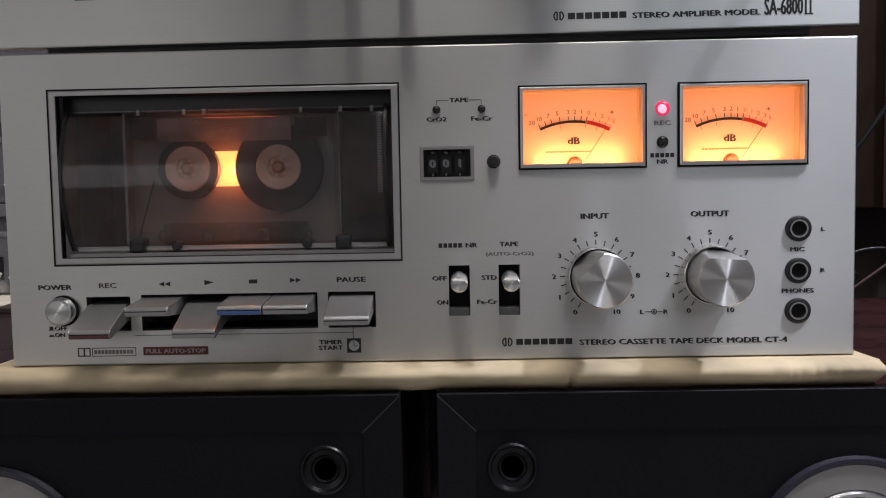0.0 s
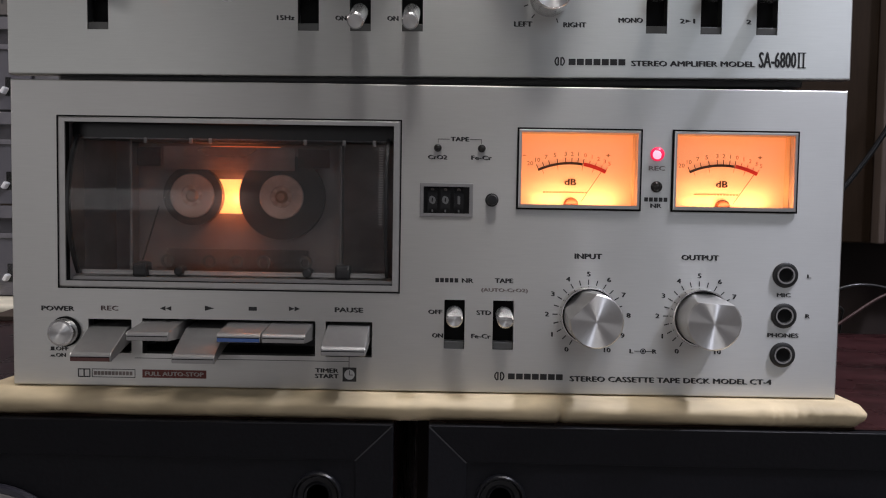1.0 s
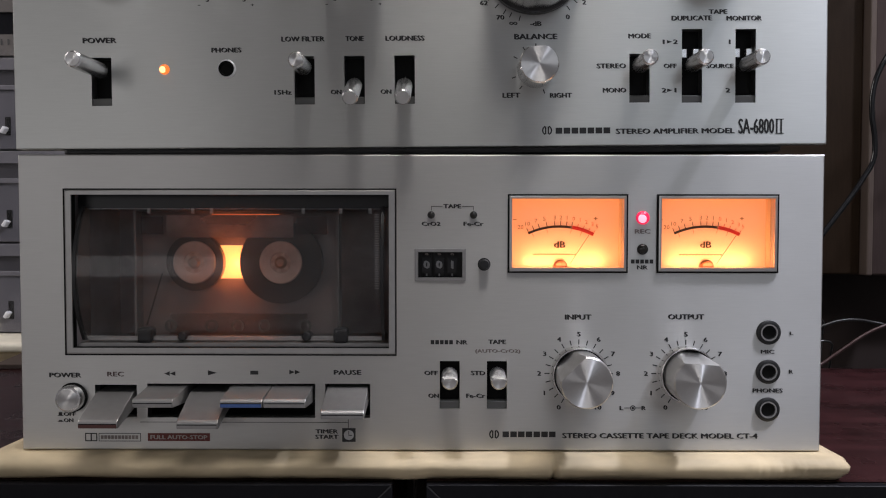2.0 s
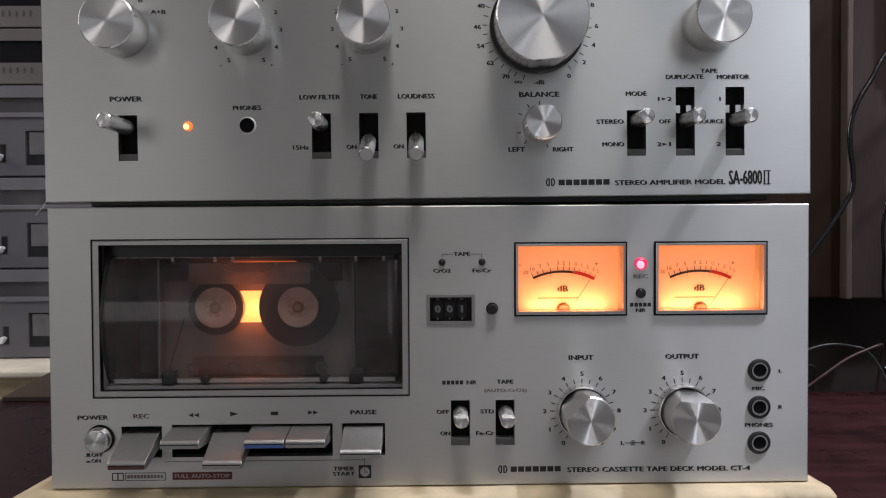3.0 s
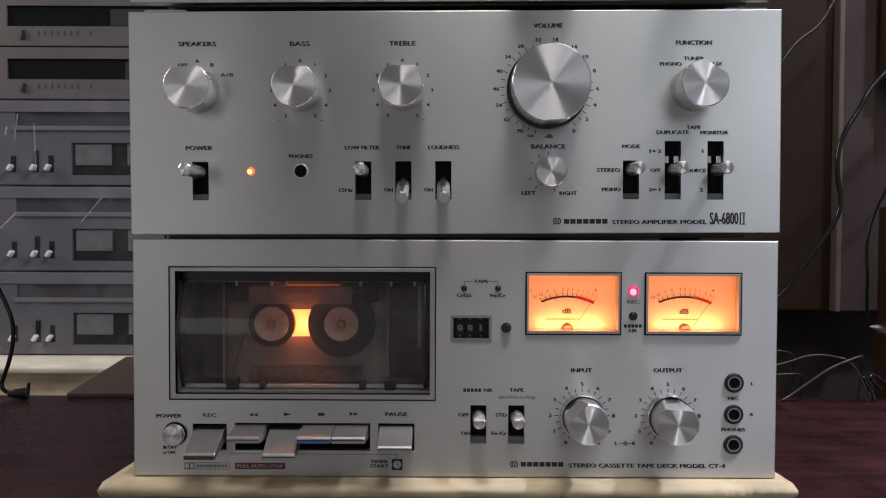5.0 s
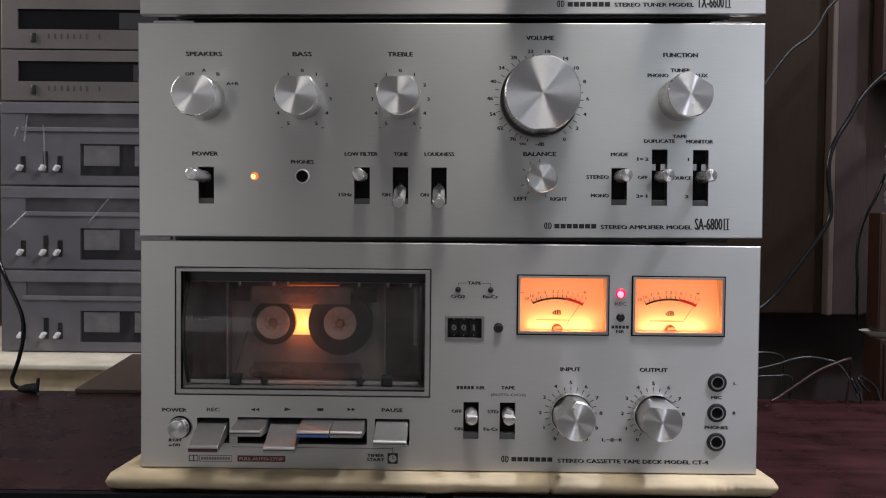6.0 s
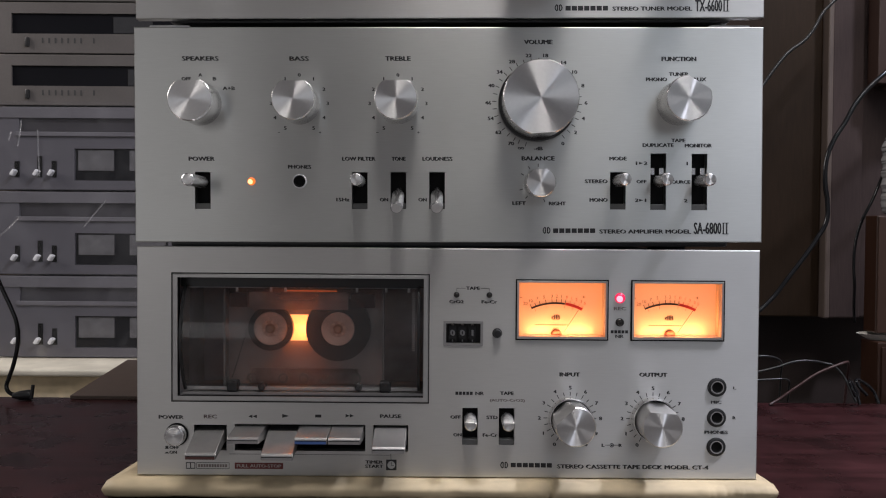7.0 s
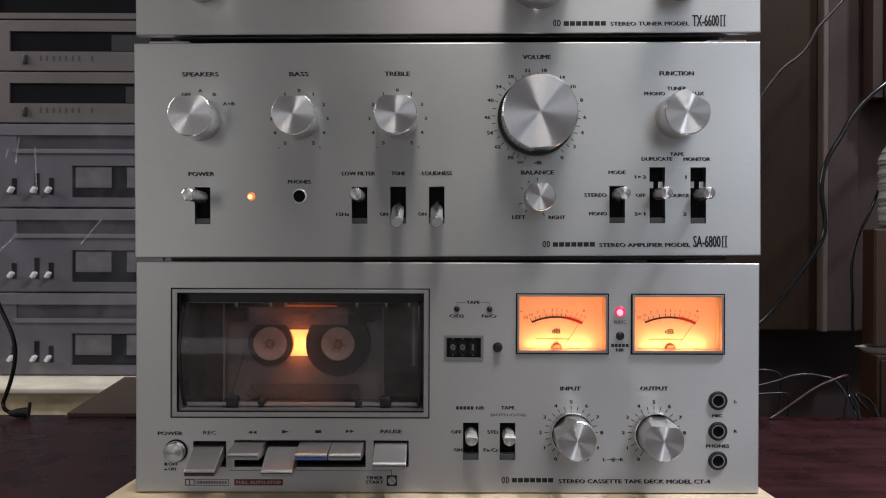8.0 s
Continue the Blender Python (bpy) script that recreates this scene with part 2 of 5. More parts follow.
def lettering(text, x, z, height, parent, width=None, material=None, y=-0.0001, narrow=1.25, name="lettering", bold=0.09):
    """Printed words, centred at x, z on a front plane."""
    cu = bpy.data.curves.new("scratch_text", "FONT")
    cu.body, cu.align_x, cu.align_y = text, "CENTER", "CENTER"
    cu.resolution_u = 2
    ob = bpy.data.objects.new("scratch_text", cu)
    me = bpy.data.meshes.new_from_object(ob)
    bpy.data.objects.remove(ob)
    bpy.data.curves.remove(cu)
    co = np.empty(len(me.vertices) * 3)
    me.vertices.foreach_get("co", co)
    co = co.reshape(-1, 3)
    lo, hi = co.min(0), co.max(0)
    tall = hi[1] - lo[1]
    s = height / tall
    sx = width / (hi[0] - lo[0]) if width else s * narrow
    flat = np.stack([(co[:, 0] - (lo[0] + hi[0]) / 2) * sx + x, np.full(len(co), y), (co[:, 1] - (lo[1] + hi[1]) / 2) * s + z], 1)
    polys = [tuple(p.vertices) for p in me.polygons]
    bpy.data.meshes.remove(me)
    count, thick = len(flat), bold * height
    verts, faces = [], []
    for k, (dx, dz) in enumerate(((-1, 0.4), (1, -0.4), (0, 0)) if bold else ((0, 0),)):
        verts += [tuple(v) for v in flat + np.array((dx * thick, -k * 0.00001, dz * thick))]
        faces += [tuple(i + k * count for i in p) for p in polys]
    me = bpy.data.meshes.new(name)
    me.from_pydata(verts, [], faces)
    me.materials.append(material or INK)
    me.update()
    ob = new(name, me)
    ob.parent = parent
    return ob


def printed(parent, rows):
    """Printed words as (text, x, z, height, width) rows."""
    for text, x, z, height, width in rows:
        lettering(text, x, z, height, parent, width, bold=0.105)


def bars(x0, x1, z, height, count, parent, material=None, y=-0.0001, gap=0.22, name="brand_mark"):
    """Plain bars in place of a mark."""
    step = (x1 - x0) / count
    if count > 8:
        bm = bmesh.new()
        for i in range(count):
            box(x0 + i * step, x0 + (i + 1 - gap) * step, y, y + 0.00008, z - height / 2, z + height / 2, bm=bm)
        return tagged(part(name, bm, material or INK, parent), kind="stuff")
    for i in range(count):
        part(name, box(x0 + i * step, x0 + (i + 1 - gap) * step, y, y + 0.00008, z - height / 2, z + height / 2), material or INK, parent)


def ticks(cx, cz, r0, r1, angles, parent, thick=0.00048, material=None, y=-0.0001):
    bm = bmesh.new()
    for a in angles:
        d = Vector((math.sin(radians(a)), 0, math.cos(radians(a))))
        s = Vector((d.z, 0, -d.x)) * thick / 2
        c = Vector((cx, y, cz))
        bm.faces.new([bm.verts.new(c + d * r0 - s), bm.verts.new(c + d * r0 + s), bm.verts.new(c + d * r1 + s), bm.verts.new(c + d * r1 - s)])
    return part("scale_ring", bm, material or INK, parent)


def arc_strip(cx, cz, r0, r1, a0, a1, parent, material, y, name="scale_arc", steps=18):
    bm = bmesh.new()
    prev = None
    for i in range(steps + 1):
        a = radians(a0 + (a1 - a0) * i / steps)
        p = [bm.verts.new((cx + r * math.sin(a), y, cz + r * math.cos(a))) for r in (r0, r1)]
        if prev:
            bm.faces.new([prev[0], prev[1], p[1], p[0]])
        prev = p
    return part(name, bm, material, parent)


def knob_mesh(r, length, flat=0.82, angle=0.0, base_flat=0.99):
    """A turned knob along -y with one slanted flat that faces angle degrees clockwise from up."""
    bm = lathe([(r * 0.98, 0), (r, -0.0006), (r, -length + 0.0007), (r - 0.0006, -length), (0, -length)], 56)
    if flat < 1:
        a = radians(angle)
        up = Vector((math.sin(a), 0, math.cos(a)))
        p0, p1 = up * r * base_flat, up * r * flat + Vector((0, -length, 0))
        along = p1 - p0
        side = Vector((math.cos(a), 0, -math.sin(a)))
        no = along.cross(side).normalized()
        if no.dot(up) < 0:
            no.negate()
        geom = bm.verts[:] + bm.edges[:] + bm.faces[:]
        cut = bmesh.ops.bisect_plane(bm, geom=geom, plane_co=p0, plane_no=no, clear_outer=True)
        edges = [e for e in cut["geom_cut"] if isinstance(e, bmesh.types.BMEdge)]
        bmesh.ops.holes_fill(bm, edges=edges, sides=0)
    bmesh.ops.recalc_face_normals(bm, faces=bm.faces)
    return bm


def knob(parent, x, z, r, length, flat=0.82, angle=0.0, y=0.0, label="", name="knob", base_flat=0.99, side=None):
    bm = knob_mesh(r, length, flat, angle, base_flat)
    bm.normal_update()
    for f in bm.faces:
        f.material_index = 1 if f.normal.y < -0.98 else 0
    return part(name, bm, [side or KNOB_SIDE, TURNED], parent, label or "turned aluminium knob with a flat", (x, y, z), smooth=True)


def switch(parent, x, z0, z1, at, tilt, width=0.0095, radius=0.0037, length=0.0200, flat=0.0):
    """A slot with a grey lower lip and a round lever at height at, tilted by tilt degrees; flat cuts a slope into its upper side."""
    slot = part("switch_slot", box(x - width / 2, x + width / 2, 0.0065, 0.0085, z0, z1), SLOT, parent, "black recessed switch slot")
    part("slot_lip", box(x - width / 2, x + width / 2, 0.0006, 0.006, z0, z0 + 0.0035, 0.0004), SLOT_GREY, slot)
    bm = lathe([(radius * 0.55, 0.007), (radius * 0.55, -0.001), (radius * 0.96, -0.0012), (radius, -0.0018), (radius, -length + 0.0008), (radius - 0.0007, -length), (0, -length)], 20)
    bmesh.ops.recalc_face_normals(bm, faces=bm.faces)
    if flat:
        slope = Vector((0, 0.45 * radius, length * 0.55)).normalized()
        cut = bmesh.ops.bisect_plane(bm, geom=bm.verts[:] + bm.edges[:] + bm.faces[:], plane_co=(0, -length, radius * flat), plane_no=(0, -slope.y * 2.2, slope.z), clear_outer=True)
        bmesh.ops.holes_fill(bm, edges=[e for e in cut["geom_cut"] if isinstance(e, bmesh.types.BMEdge)], sides=0)
        bmesh.ops.recalc_face_normals(bm, faces=bm.faces)
    bm.normal_update()
    for f in bm.faces:
        f.material_index = 1 if f.normal.y < -0.98 else 0
    lever = part("lever", bm, [LEVER, TURNED], parent, "bright round metal switch lever", Matrix.Translation((x, 0, at)) @ Matrix.Rotation(radians(-tilt), 4, "X"), smooth=True)
    return lever


def jack(parent, x, z, r=0.0058, rim=0.30):
    """A socket: a domed rim (black, or bright where rim is thin), a bright sleeve and a dark hole."""
    inner = r * (1 - rim)
    # A thin rim gets white plastic in place of a chrome ring's sheen.
    sock = part("socket_ring", lathe([(r, 0.0005), (r, -0.0004), (r - 0.0008, -0.0010), (inner + 0.0003, -0.0011), (inner, -0.0006)], 36), BLACK if rim > 0.2 else TIP_WHITE, parent, "round headphone socket", (x, 0, z), smooth=True)
    part("socket_sleeve", lathe([(inner + 0.0001, -0.0005), (inner, -0.0013), (inner * 0.82, -0.0013), (inner * 0.76, -0.0003)], 36), LEVER if rim > 0.2 else SLOT, sock, "bright metal sleeve", smooth=True)
    part("socket_hole", lathe([(inner * 0.80, -0.0004), (0, -0.0004)], 28), SLOT, sock, "dark socket hole")
    return sock


def lens_lamp(parent, x, z, r, material, label, core=None):
    lamp = part("indicator_lamp", lathe([(r, 0.0005), (r, -0.0004), (r * 0.9, -0.0011), (r * 0.55, -0.0018), (0, -0.0021)], 24), material, parent, label, (x, 0, z), smooth=True)
    if core:
        part("lamp_core", lathe([(r * 0.66, -0.00165), (r * 0.5, -0.0020), (0, -0.0023)], 18), core, lamp, "", (-r * 0.12, 0, -r * 0.1), smooth=True)
    return lamp


def case_behind(parent, z0, z1, depth=0.29, half=0.172, front=0.0066):
    part("case", box(-half, half, front, depth, z0, z1, 0.0015), CASE, parent, "dark grey steel case")
    for fx in (-half + 0.03, half - 0.03):
        for fy in (front + 0.03, depth - 0.04):
            part("foot", lathe([(0.012, 0), (0.012, 0.0035), (0, 0.0035)], 20), RUBBER, parent, "", Matrix.Translation((fx, fy, z0)) @ Matrix.Rotation(radians(-90), 4, "X"))

# ---- the room ----
tagged(part("floor", box(-1.9, 1.9, -2.2, 1.3, -0.40, -0.30), FLOOR), "plain grey floor", "floor", kind="structure")
tagged(part("ceiling", box(-1.9, 1.9, -2.2, 1.3, 2.1, 2.2), WALL), "plain painted ceiling", "ceiling", kind="structure")
tagged(part("wall_south", plate(-1.9, 1.9, -0.30, 2.1, -2.3, -2.2, [(0.45, 1.55, 0.55, 1.55), (-1.7, -0.6, -0.15, 0.75)], 0), WALL), "plain painted wall", "wall", kind="structure")
west = bmesh.new()
for y0, y1, z0, z1 in ((-2.2, 0.05, -0.30, 2.1), (0.85, 1.3, -0.30, 2.1), (0.05, 0.85, -0.30, 0.55), (0.05, 0.85, 1.45, 2.1)):
    box(-2.0, -1.9, y0, y1, z0, z1, bm=west)
tagged(part("wall_west", west, WALL), "plain painted wall with an opening for the added window", "wall", kind="structure")
tagged(part("wall_east", box(1.9, 2.0, -2.2, 1.3, -0.30, 2.1), WALL), "plain painted wall", "wall", kind="structure")
tagged(part("wall_north", box(-1.9, 1.9, 1.3, 1.4, -0.30, 2.1), BROWN), "dark brown wooden wall", "wall", kind="structure")

# Added window behind the camera, only there to hold the right fill light.
fill_window_1 = tagged(part("fill_window_1", plate(0.45, 1.55, 0.55, 1.55, -2.28, -2.23, [(0.49, 0.98, 0.59, 1.51), (1.02, 1.51, 0.59, 1.51)], 0), WALL), "added window frame out of view, round a fill light", "window", kind="structure")
for px in (0.735, 1.265):
    pane = part("pane", box(px - 0.247, px + 0.247, -2.258, -2.254, 0.588, 1.512), CLEAR, fill_window_1)
    pane.visible_shadow = False

# Low window added out of view for the left fill light.
fill_window_2 = tagged(part("fill_window_2", plate(-1.7, -0.6, -0.15, 0.75, -2.28, -2.23, [(-1.66, -0.64, -0.11, 0.71)], 0), WALL), "added low window frame out of view, round a fill light", "window", kind="structure")
pane = part("pane", box(-1.662, -0.638, -2.258, -2.254, -0.112, 0.712), CLEAR, fill_window_2)
pane.visible_shadow = False

# Side window added out of view to carry that fill light.
west = bmesh.new()
for y0, y1, z0, z1 in ((0.05, 0.09, 0.55, 1.45), (0.81, 0.85, 0.55, 1.45), (0.09, 0.81, 0.55, 0.59), (0.09, 0.81, 1.41, 1.45)):
    box(-1.98, -1.93, y0, y1, z0, z1, bm=west)
fill_window_3 = tagged(part("fill_window_3", west, WALL), "added window frame out of view in the side wall", "window", kind="structure")
pane = part("pane", box(-1.957, -1.953, 0.088, 0.812, 0.588, 1.412), CLEAR, fill_window_3)
pane.visible_shadow = False

# Housings and rods added for the two unseen lamps.
for at, hw, hd in ((LAMP_AT, 0.36, 0.09), (SPOT_AT, 0.08, 0.08)):
    added_lamp = thing("added_lamp", "added white lamp out of view, hung from the ceiling", "lamp", (at.x, at.y, at.z + 0.02))
    part("housing", box(-hw, hw, -hd, hd, 0.012, 0.05, 0.006), WALL, added_lamp)
    part("rod", box(-0.008, 0.008, -0.008, 0.008, 0.05, 2.1 - at.z - 0.02), WALL, added_lamp)

# ---- the cassette deck ----
deck = thing("cassette_deck", "silver cassette tape deck with lit amber meters on a cream board", "cassette deck")
WIN = (-0.1688, -0.0113, 0.0454, 0.1244)
deck_holes = [WIN, (-0.155, -0.135, 0.0155, 0.0312), (-0.130, -0.050, 0.0155, 0.0318), (-0.0452, -0.0238, 0.0155, 0.0318),
              (0.0093, 0.0188, 0.0200, 0.0428), (0.0317, 0.0412, 0.0200, 0.0428), (-0.0022, 0.0212, 0.0812, 0.0958),
              (0.0423, 0.0969, 0.0859, 0.1208), (0.1125, 0.1677, 0.0859, 0.1208)]
dpanel = part("front_panel", plate(-0.19, 0.19, 0, 0.1405, 0, 0.006, deck_holes), BRUSHED, deck, "brushed aluminium front panel")
case_behind(deck, 0.0035, 0.1375, front=0.062)
part("top_cover", box(-0.172, 0.172, 0.0066, 0.0615, 0.1335, 0.1375, 0.0008), CASE, deck)
part("bottom_cover", box(-0.172, 0.172, 0.0066, 0.0615, 0.0035, 0.0060, 0.0008), CASE, deck)
for sx in (-0.1715, 0.1695):
    part("side_cover", box(sx - 0.001, sx + 0.003, 0.0066, 0.0615, 0.0062, 0.1333), CASE, deck)

# cassette compartment
door = part("door_frame", plate(WIN[0] + 0.0004, WIN[1] - 0.0004, WIN[2] + 0.0004, WIN[3] - 0.0004, -0.0004, 0.0035, [(-0.1651, -0.0148, 0.0488, 0.1216)], 0.0008), DOOR_GREY, deck, "grey metal frame of the cassette door")
part("door_gap", plate(WIN[0] - 0.0001, WIN[1] + 0.0001, WIN[2] - 0.0001, WIN[3] + 0.0001, -0.0002, 0.0030, [(WIN[0] + 0.0004, WIN[1] - 0.0004, WIN[2] + 0.0004, WIN[3] - 0.0004)], 0), SLOT, deck, "thin dark gap round the door")
part("inner_gap", plate(-0.1653, -0.0146, 0.0486, 0.1218, 0.0005, 0.0034, [(-0.1648, -0.0150, 0.0490, 0.1214)], 0), SLOT, deck)
well = box(-0.1663, -0.0136, 0.0066, 0.0600, 0.0476, 0.1232)
bmesh.ops.delete(well, geom=[f for f in well.faces if f.calc_center_median().y < 0.007], context="FACES")
part("compartment", well, mat("compartment_grey", (0.24, 0.235, 0.25), 0.5, 0, 40, 0.5, 0, (1, 1, 2), 0.5, 30), deck, "dark grey cassette compartment")
part("compartment_top", box(-0.1658, -0.0140, 0.0095, 0.0290, 0.1153, 0.1228), BLACK, deck, "black upper ledge")


def door_cover():
    bm = bmesh.new()
    rows = []
    for i in range(17):
        u = i / 16
        z = 0.0525 + (0.1153 - 0.0525) * u
        y = 0.0100 - 0.0145 * math.sin(math.pi * (0.06 + 0.88 * u)) ** 0.7
        rows.append([bm.verts.new((x, y, z)) for x in (-0.1615, -0.0185)])
    for a, b in zip(rows, rows[1:]):
        bm.faces.new([a[0], a[1], b[1], b[0]])
    for k in (0, 1):
        edge = [r[k] for r in rows]
        back = [bm.verts.new((v.co.x, 0.0115, v.co.z)) for v in edge]
        for i in range(16):
            bm.faces.new([edge[i], edge[i + 1], back[i + 1], back[i]])
    return bm


cover = part("door_window", door_cover(), SMOKED, deck, "curved smoked plastic cassette window", smooth=True)
cover.visible_shadow = False
for rx in (-0.1622, -0.0178):
    rib = bmesh.new()
    pts = []
    for i in range(17):
        u = i / 16
        pts.append((0.0098 - 0.0148 * math.sin(math.pi * (0.06 + 0.88 * u)) ** 0.7, 0.0518 + 0.0645 * u))
    for (ya, za), (yb, zb) in zip(pts, pts[1:]):
        vs = [rib.verts.new((rx + dx, y, z)) for dx in (-0.0007, 0.0007) for y, z in ((ya, za), (ya + 0.0025, za), (yb + 0.0025, zb), (yb, zb))]
        for q in ((0, 1, 2, 3), (4, 5, 6, 7), (0, 3, 7, 4), (1, 2, 6, 5)):
            rib.faces.new([vs[k] for k in q])
    bmesh.ops.remove_doubles(rib, verts=rib.verts, dist=1e-6)
    part("cover_rim", rib, BLACK, cover, "black rim")
part("sill", box(-0.1640, -0.0150, 0.004, 0.020, 0.0490, 0.0505), FRAME_GREY, deck, "grey sill of the cassette door")
part("sill_strip", box(-0.1615, -0.0185, 0.0075, 0.0095, 0.0512, 0.0535, 0.0004), FRAME_GREY, deck)
for cx in (-0.133, -0.0385):
    part("clip", box(cx - 0.0035, cx + 0.0035, 0.0045, 0.012, 0.0505, 0.0575, 0.0012), BLACK, deck, "black clip")
for cx in (-0.115, -0.055):
    part("peg", lathe([(0.0022, 0.012), (0.0022, 0.0055), (0.0015, 0.005), (0, 0.005)], 16), BLACK, deck, "", (cx, 0, 0.0535), smooth=True)
for i, cx in enumerate((-0.130, -0.109, -0.100, -0.056, -0.038, -0.024)):
    part("guide", box(cx - 0.0010, cx + 0.0007, 0.0050, 0.0058, 0.1126, 0.1153, 0.0003), FRAME_GREY, deck)
for i in range(32):
    part("rib", box(-0.0222, -0.0203, 0.0080, 0.0088, 0.1120 - i * 0.00115, 0.11255 - i * 0.00115), FRAME_GREY, cover)
# Pale haze on this strip imitates the reflection along the curved cover's top.
part("cover_glint_strip", box(-0.1608, -0.0192, 0.0080, 0.0092, 0.1147, 0.1153), sheet("pale_glint_haze", (0.8, 0.8, 0.82), 1.5, 0.2, 0.35, smear=(2, 1, 1)), cover, "pale hazy strip for the reflection along the cover top")

# the cassette, lit from behind
CX, CZ, CY = -0.0902, 0.0831, 0.0122
cassette = thing("cassette", "clear smoky compact cassette half wound inside the deck", "cassette", (CX, CY, CZ))
shell = part("shell", plate(-0.050, 0.050, -0.0318, 0.0318, 0, 0.0002, [], 0), SHELL, cassette, "smoky clear plastic shell")
part("shell_label", plate(-0.034, 0.028, 0.0180, 0.0288, -0.00012, -0.00004, [], 0), sheet("faded_label", (0.74, 0.64, 0.60), 1.02, 0.4, 0.32, smear=(3, 1, 5)), cassette, "faded pale label strip")
for lx, lw in ((-0.0465, 0.0110), (0.0295, 0.0150)):
    part("label_print", plate(lx, lx + lw, 0.0195, 0.0282, -0.00012, -0.00004, [], 0), sheet("faded_red_print", (0.62, 0.34, 0.34), 1.02, 0.4, 0.10, smear=(5, 1, 5)), cassette, "faded red print beside the label")
for hx, pack in ((-0.02125, 0.0141), (0.02125, 0.0204)):
    part("tape_reel", lathe([(0.0105, 0.003), (pack, 0.003), (pack, 0.0075), (0.0105, 0.0075)], 64), BLACK, cassette, "dark brown wound tape", (hx, 0, 0.0057), smooth=True)
    hub = part("hub", lathe([(0.0105, 0.0075), (0.0105, 0.0022), (0.0100, 0.0018), (0.0052, 0.0018), (0.0050, 0.0022), (0.0050, 0.0075)], 48), mat("milky_hub_plastic", (0.58, 0.46, 0.41), 0.4, 0, 300, 0.12, 0, (1, 1, 1), 0.35, 90), cassette, "milky plastic hub", (hx, 0, 0.0057), smooth=True)
    teeth = bmesh.new()
    for k in range(6):
        t = box(-0.0008, 0.0008, 0.0022, 0.007, 0.0032, 0.0051)
        t.transform(Matrix.Rotation(radians(60 * k + 15), 4, "Y"))
        merge(teeth, t)
    # Teeth carry a warm tint for the orange backlight falling on them.
    part("teeth", teeth, mat("backlit_tint_hub_teeth", (0.60, 0.44, 0.37), 0.3), hub)
    part("hub_floor", lathe([(0.0051, 0.0026), (0.0, 0.0026)], 28), mat("brown_hub_floor", (0.48, 0.33, 0.27), 0.5), hub, "brown floor of the hub")
    part("spindle", lathe([(0.0030, 0.020), (0.0030, 0.002), (0.0018, 0.0005), (0, 0.0005)], 20), mat("brown_spindle", (0.36, 0.20, 0.13), 0.4), cassette, "dark brown drive spindle", (hx, 0, 0.0057), smooth=True)
part("liner", plate(-0.0495, 0.0495, -0.0313, 0.0313, 0.0088, 0.0096, [(-0.0105, 0.0050, -0.0026, 0.0139)], 0), mat("grey_brown_liner", (0.27, 0.245, 0.24), 0.6, 0, 60, 0.15, 0, (1, 1, 1), 0.3, 40), cassette, "grey-brown inner sheet of the cassette")
part("shell_rim", plate(-0.0502, 0.0502, -0.0320, 0.0320, 0.0003, 0.0087, [(-0.0490, 0.0490, -0.0308, 0.0308)], 0), mat("smoky_shell_rim", (0.17, 0.16, 0.16), 0.4), cassette, "smoky rim of the cassette shell")
strand = bmesh.new()
box(-0.00012, 0.00012, 0.003, 0.0045, -0.0135, 0.0135, bm=strand)
strand.transform(Matrix.Translation((-0.0415, 0, -0.0125)) @ Matrix.Rotation(radians(17), 4, "Y"))
part("tape_strand", strand, BLACK, cassette, "thin dark tape")
part("pressure_strip", box(-0.034, 0.034, 0.003, 0.006, -0.0305, -0.0195, 0.0008), sheet("hazy_plastic", (0.97, 0.95, 0.94), 1.05, 0.3, 0.06, smear=(8, 1, 8)), cassette, "hazy plastic edge strip")
for gx in (-0.033, -0.013, 0.0, 0.013, 0.033):
    part("guide_hole", lathe([(0.0032, 0.0026), (0.0032, 0.0018), (0.0020, 0.0018), (0.0020, 0.0026)], 20), SLOT_GREY, cassette, "", (gx, 0, -0.0255), smooth=True)
part("backlight", box(-0.0115, 0.0060, 0.0110, 0.0116, -0.0036, 0.0149, 0.0002), glow("amber_backlight", (1.0, 0.40, 0.12), 2.7), cassette, "glowing amber backlight")
# Glowing strip stands in for an amber reflection above the label; no lamp there.
part("amber_reflection_strip", box(-0.013, 0.020, 0.0050, 0.0056, 0.0291, 0.0295), glow("amber_reflection", (1.0, 0.20, 0.05), 0.8), cassette, "thin glowing strip for an amber reflection")
bulb = bpy.data.lights.new("cassette_bulb", "POINT")
bulb.energy, bulb.color, bulb.shadow_soft_size = 0.029, (1.0, 0.22, 0.06), 0.002
new("cassette_bulb", bulb).location = (CX - 0.0028, CY + 0.0055, CZ + 0.0045)

# piano keys
for hx0, hx1 in ((-0.155, -0.135), (-0.130, -0.050), (-0.0452, -0.0238)):
    pocket = bmesh.new()
    box(hx0 - 0.001, hx1 + 0.001, 0.0280, 0.0300, 0.0140, 0.0330, bm=pocket)
    box(hx0 - 0.001, hx1 + 0.001, 0.0062, 0.0280, 0.0140, 0.0153, bm=pocket)
    part("key_pocket", pocket, BLACK, deck, "black recess behind the keys")


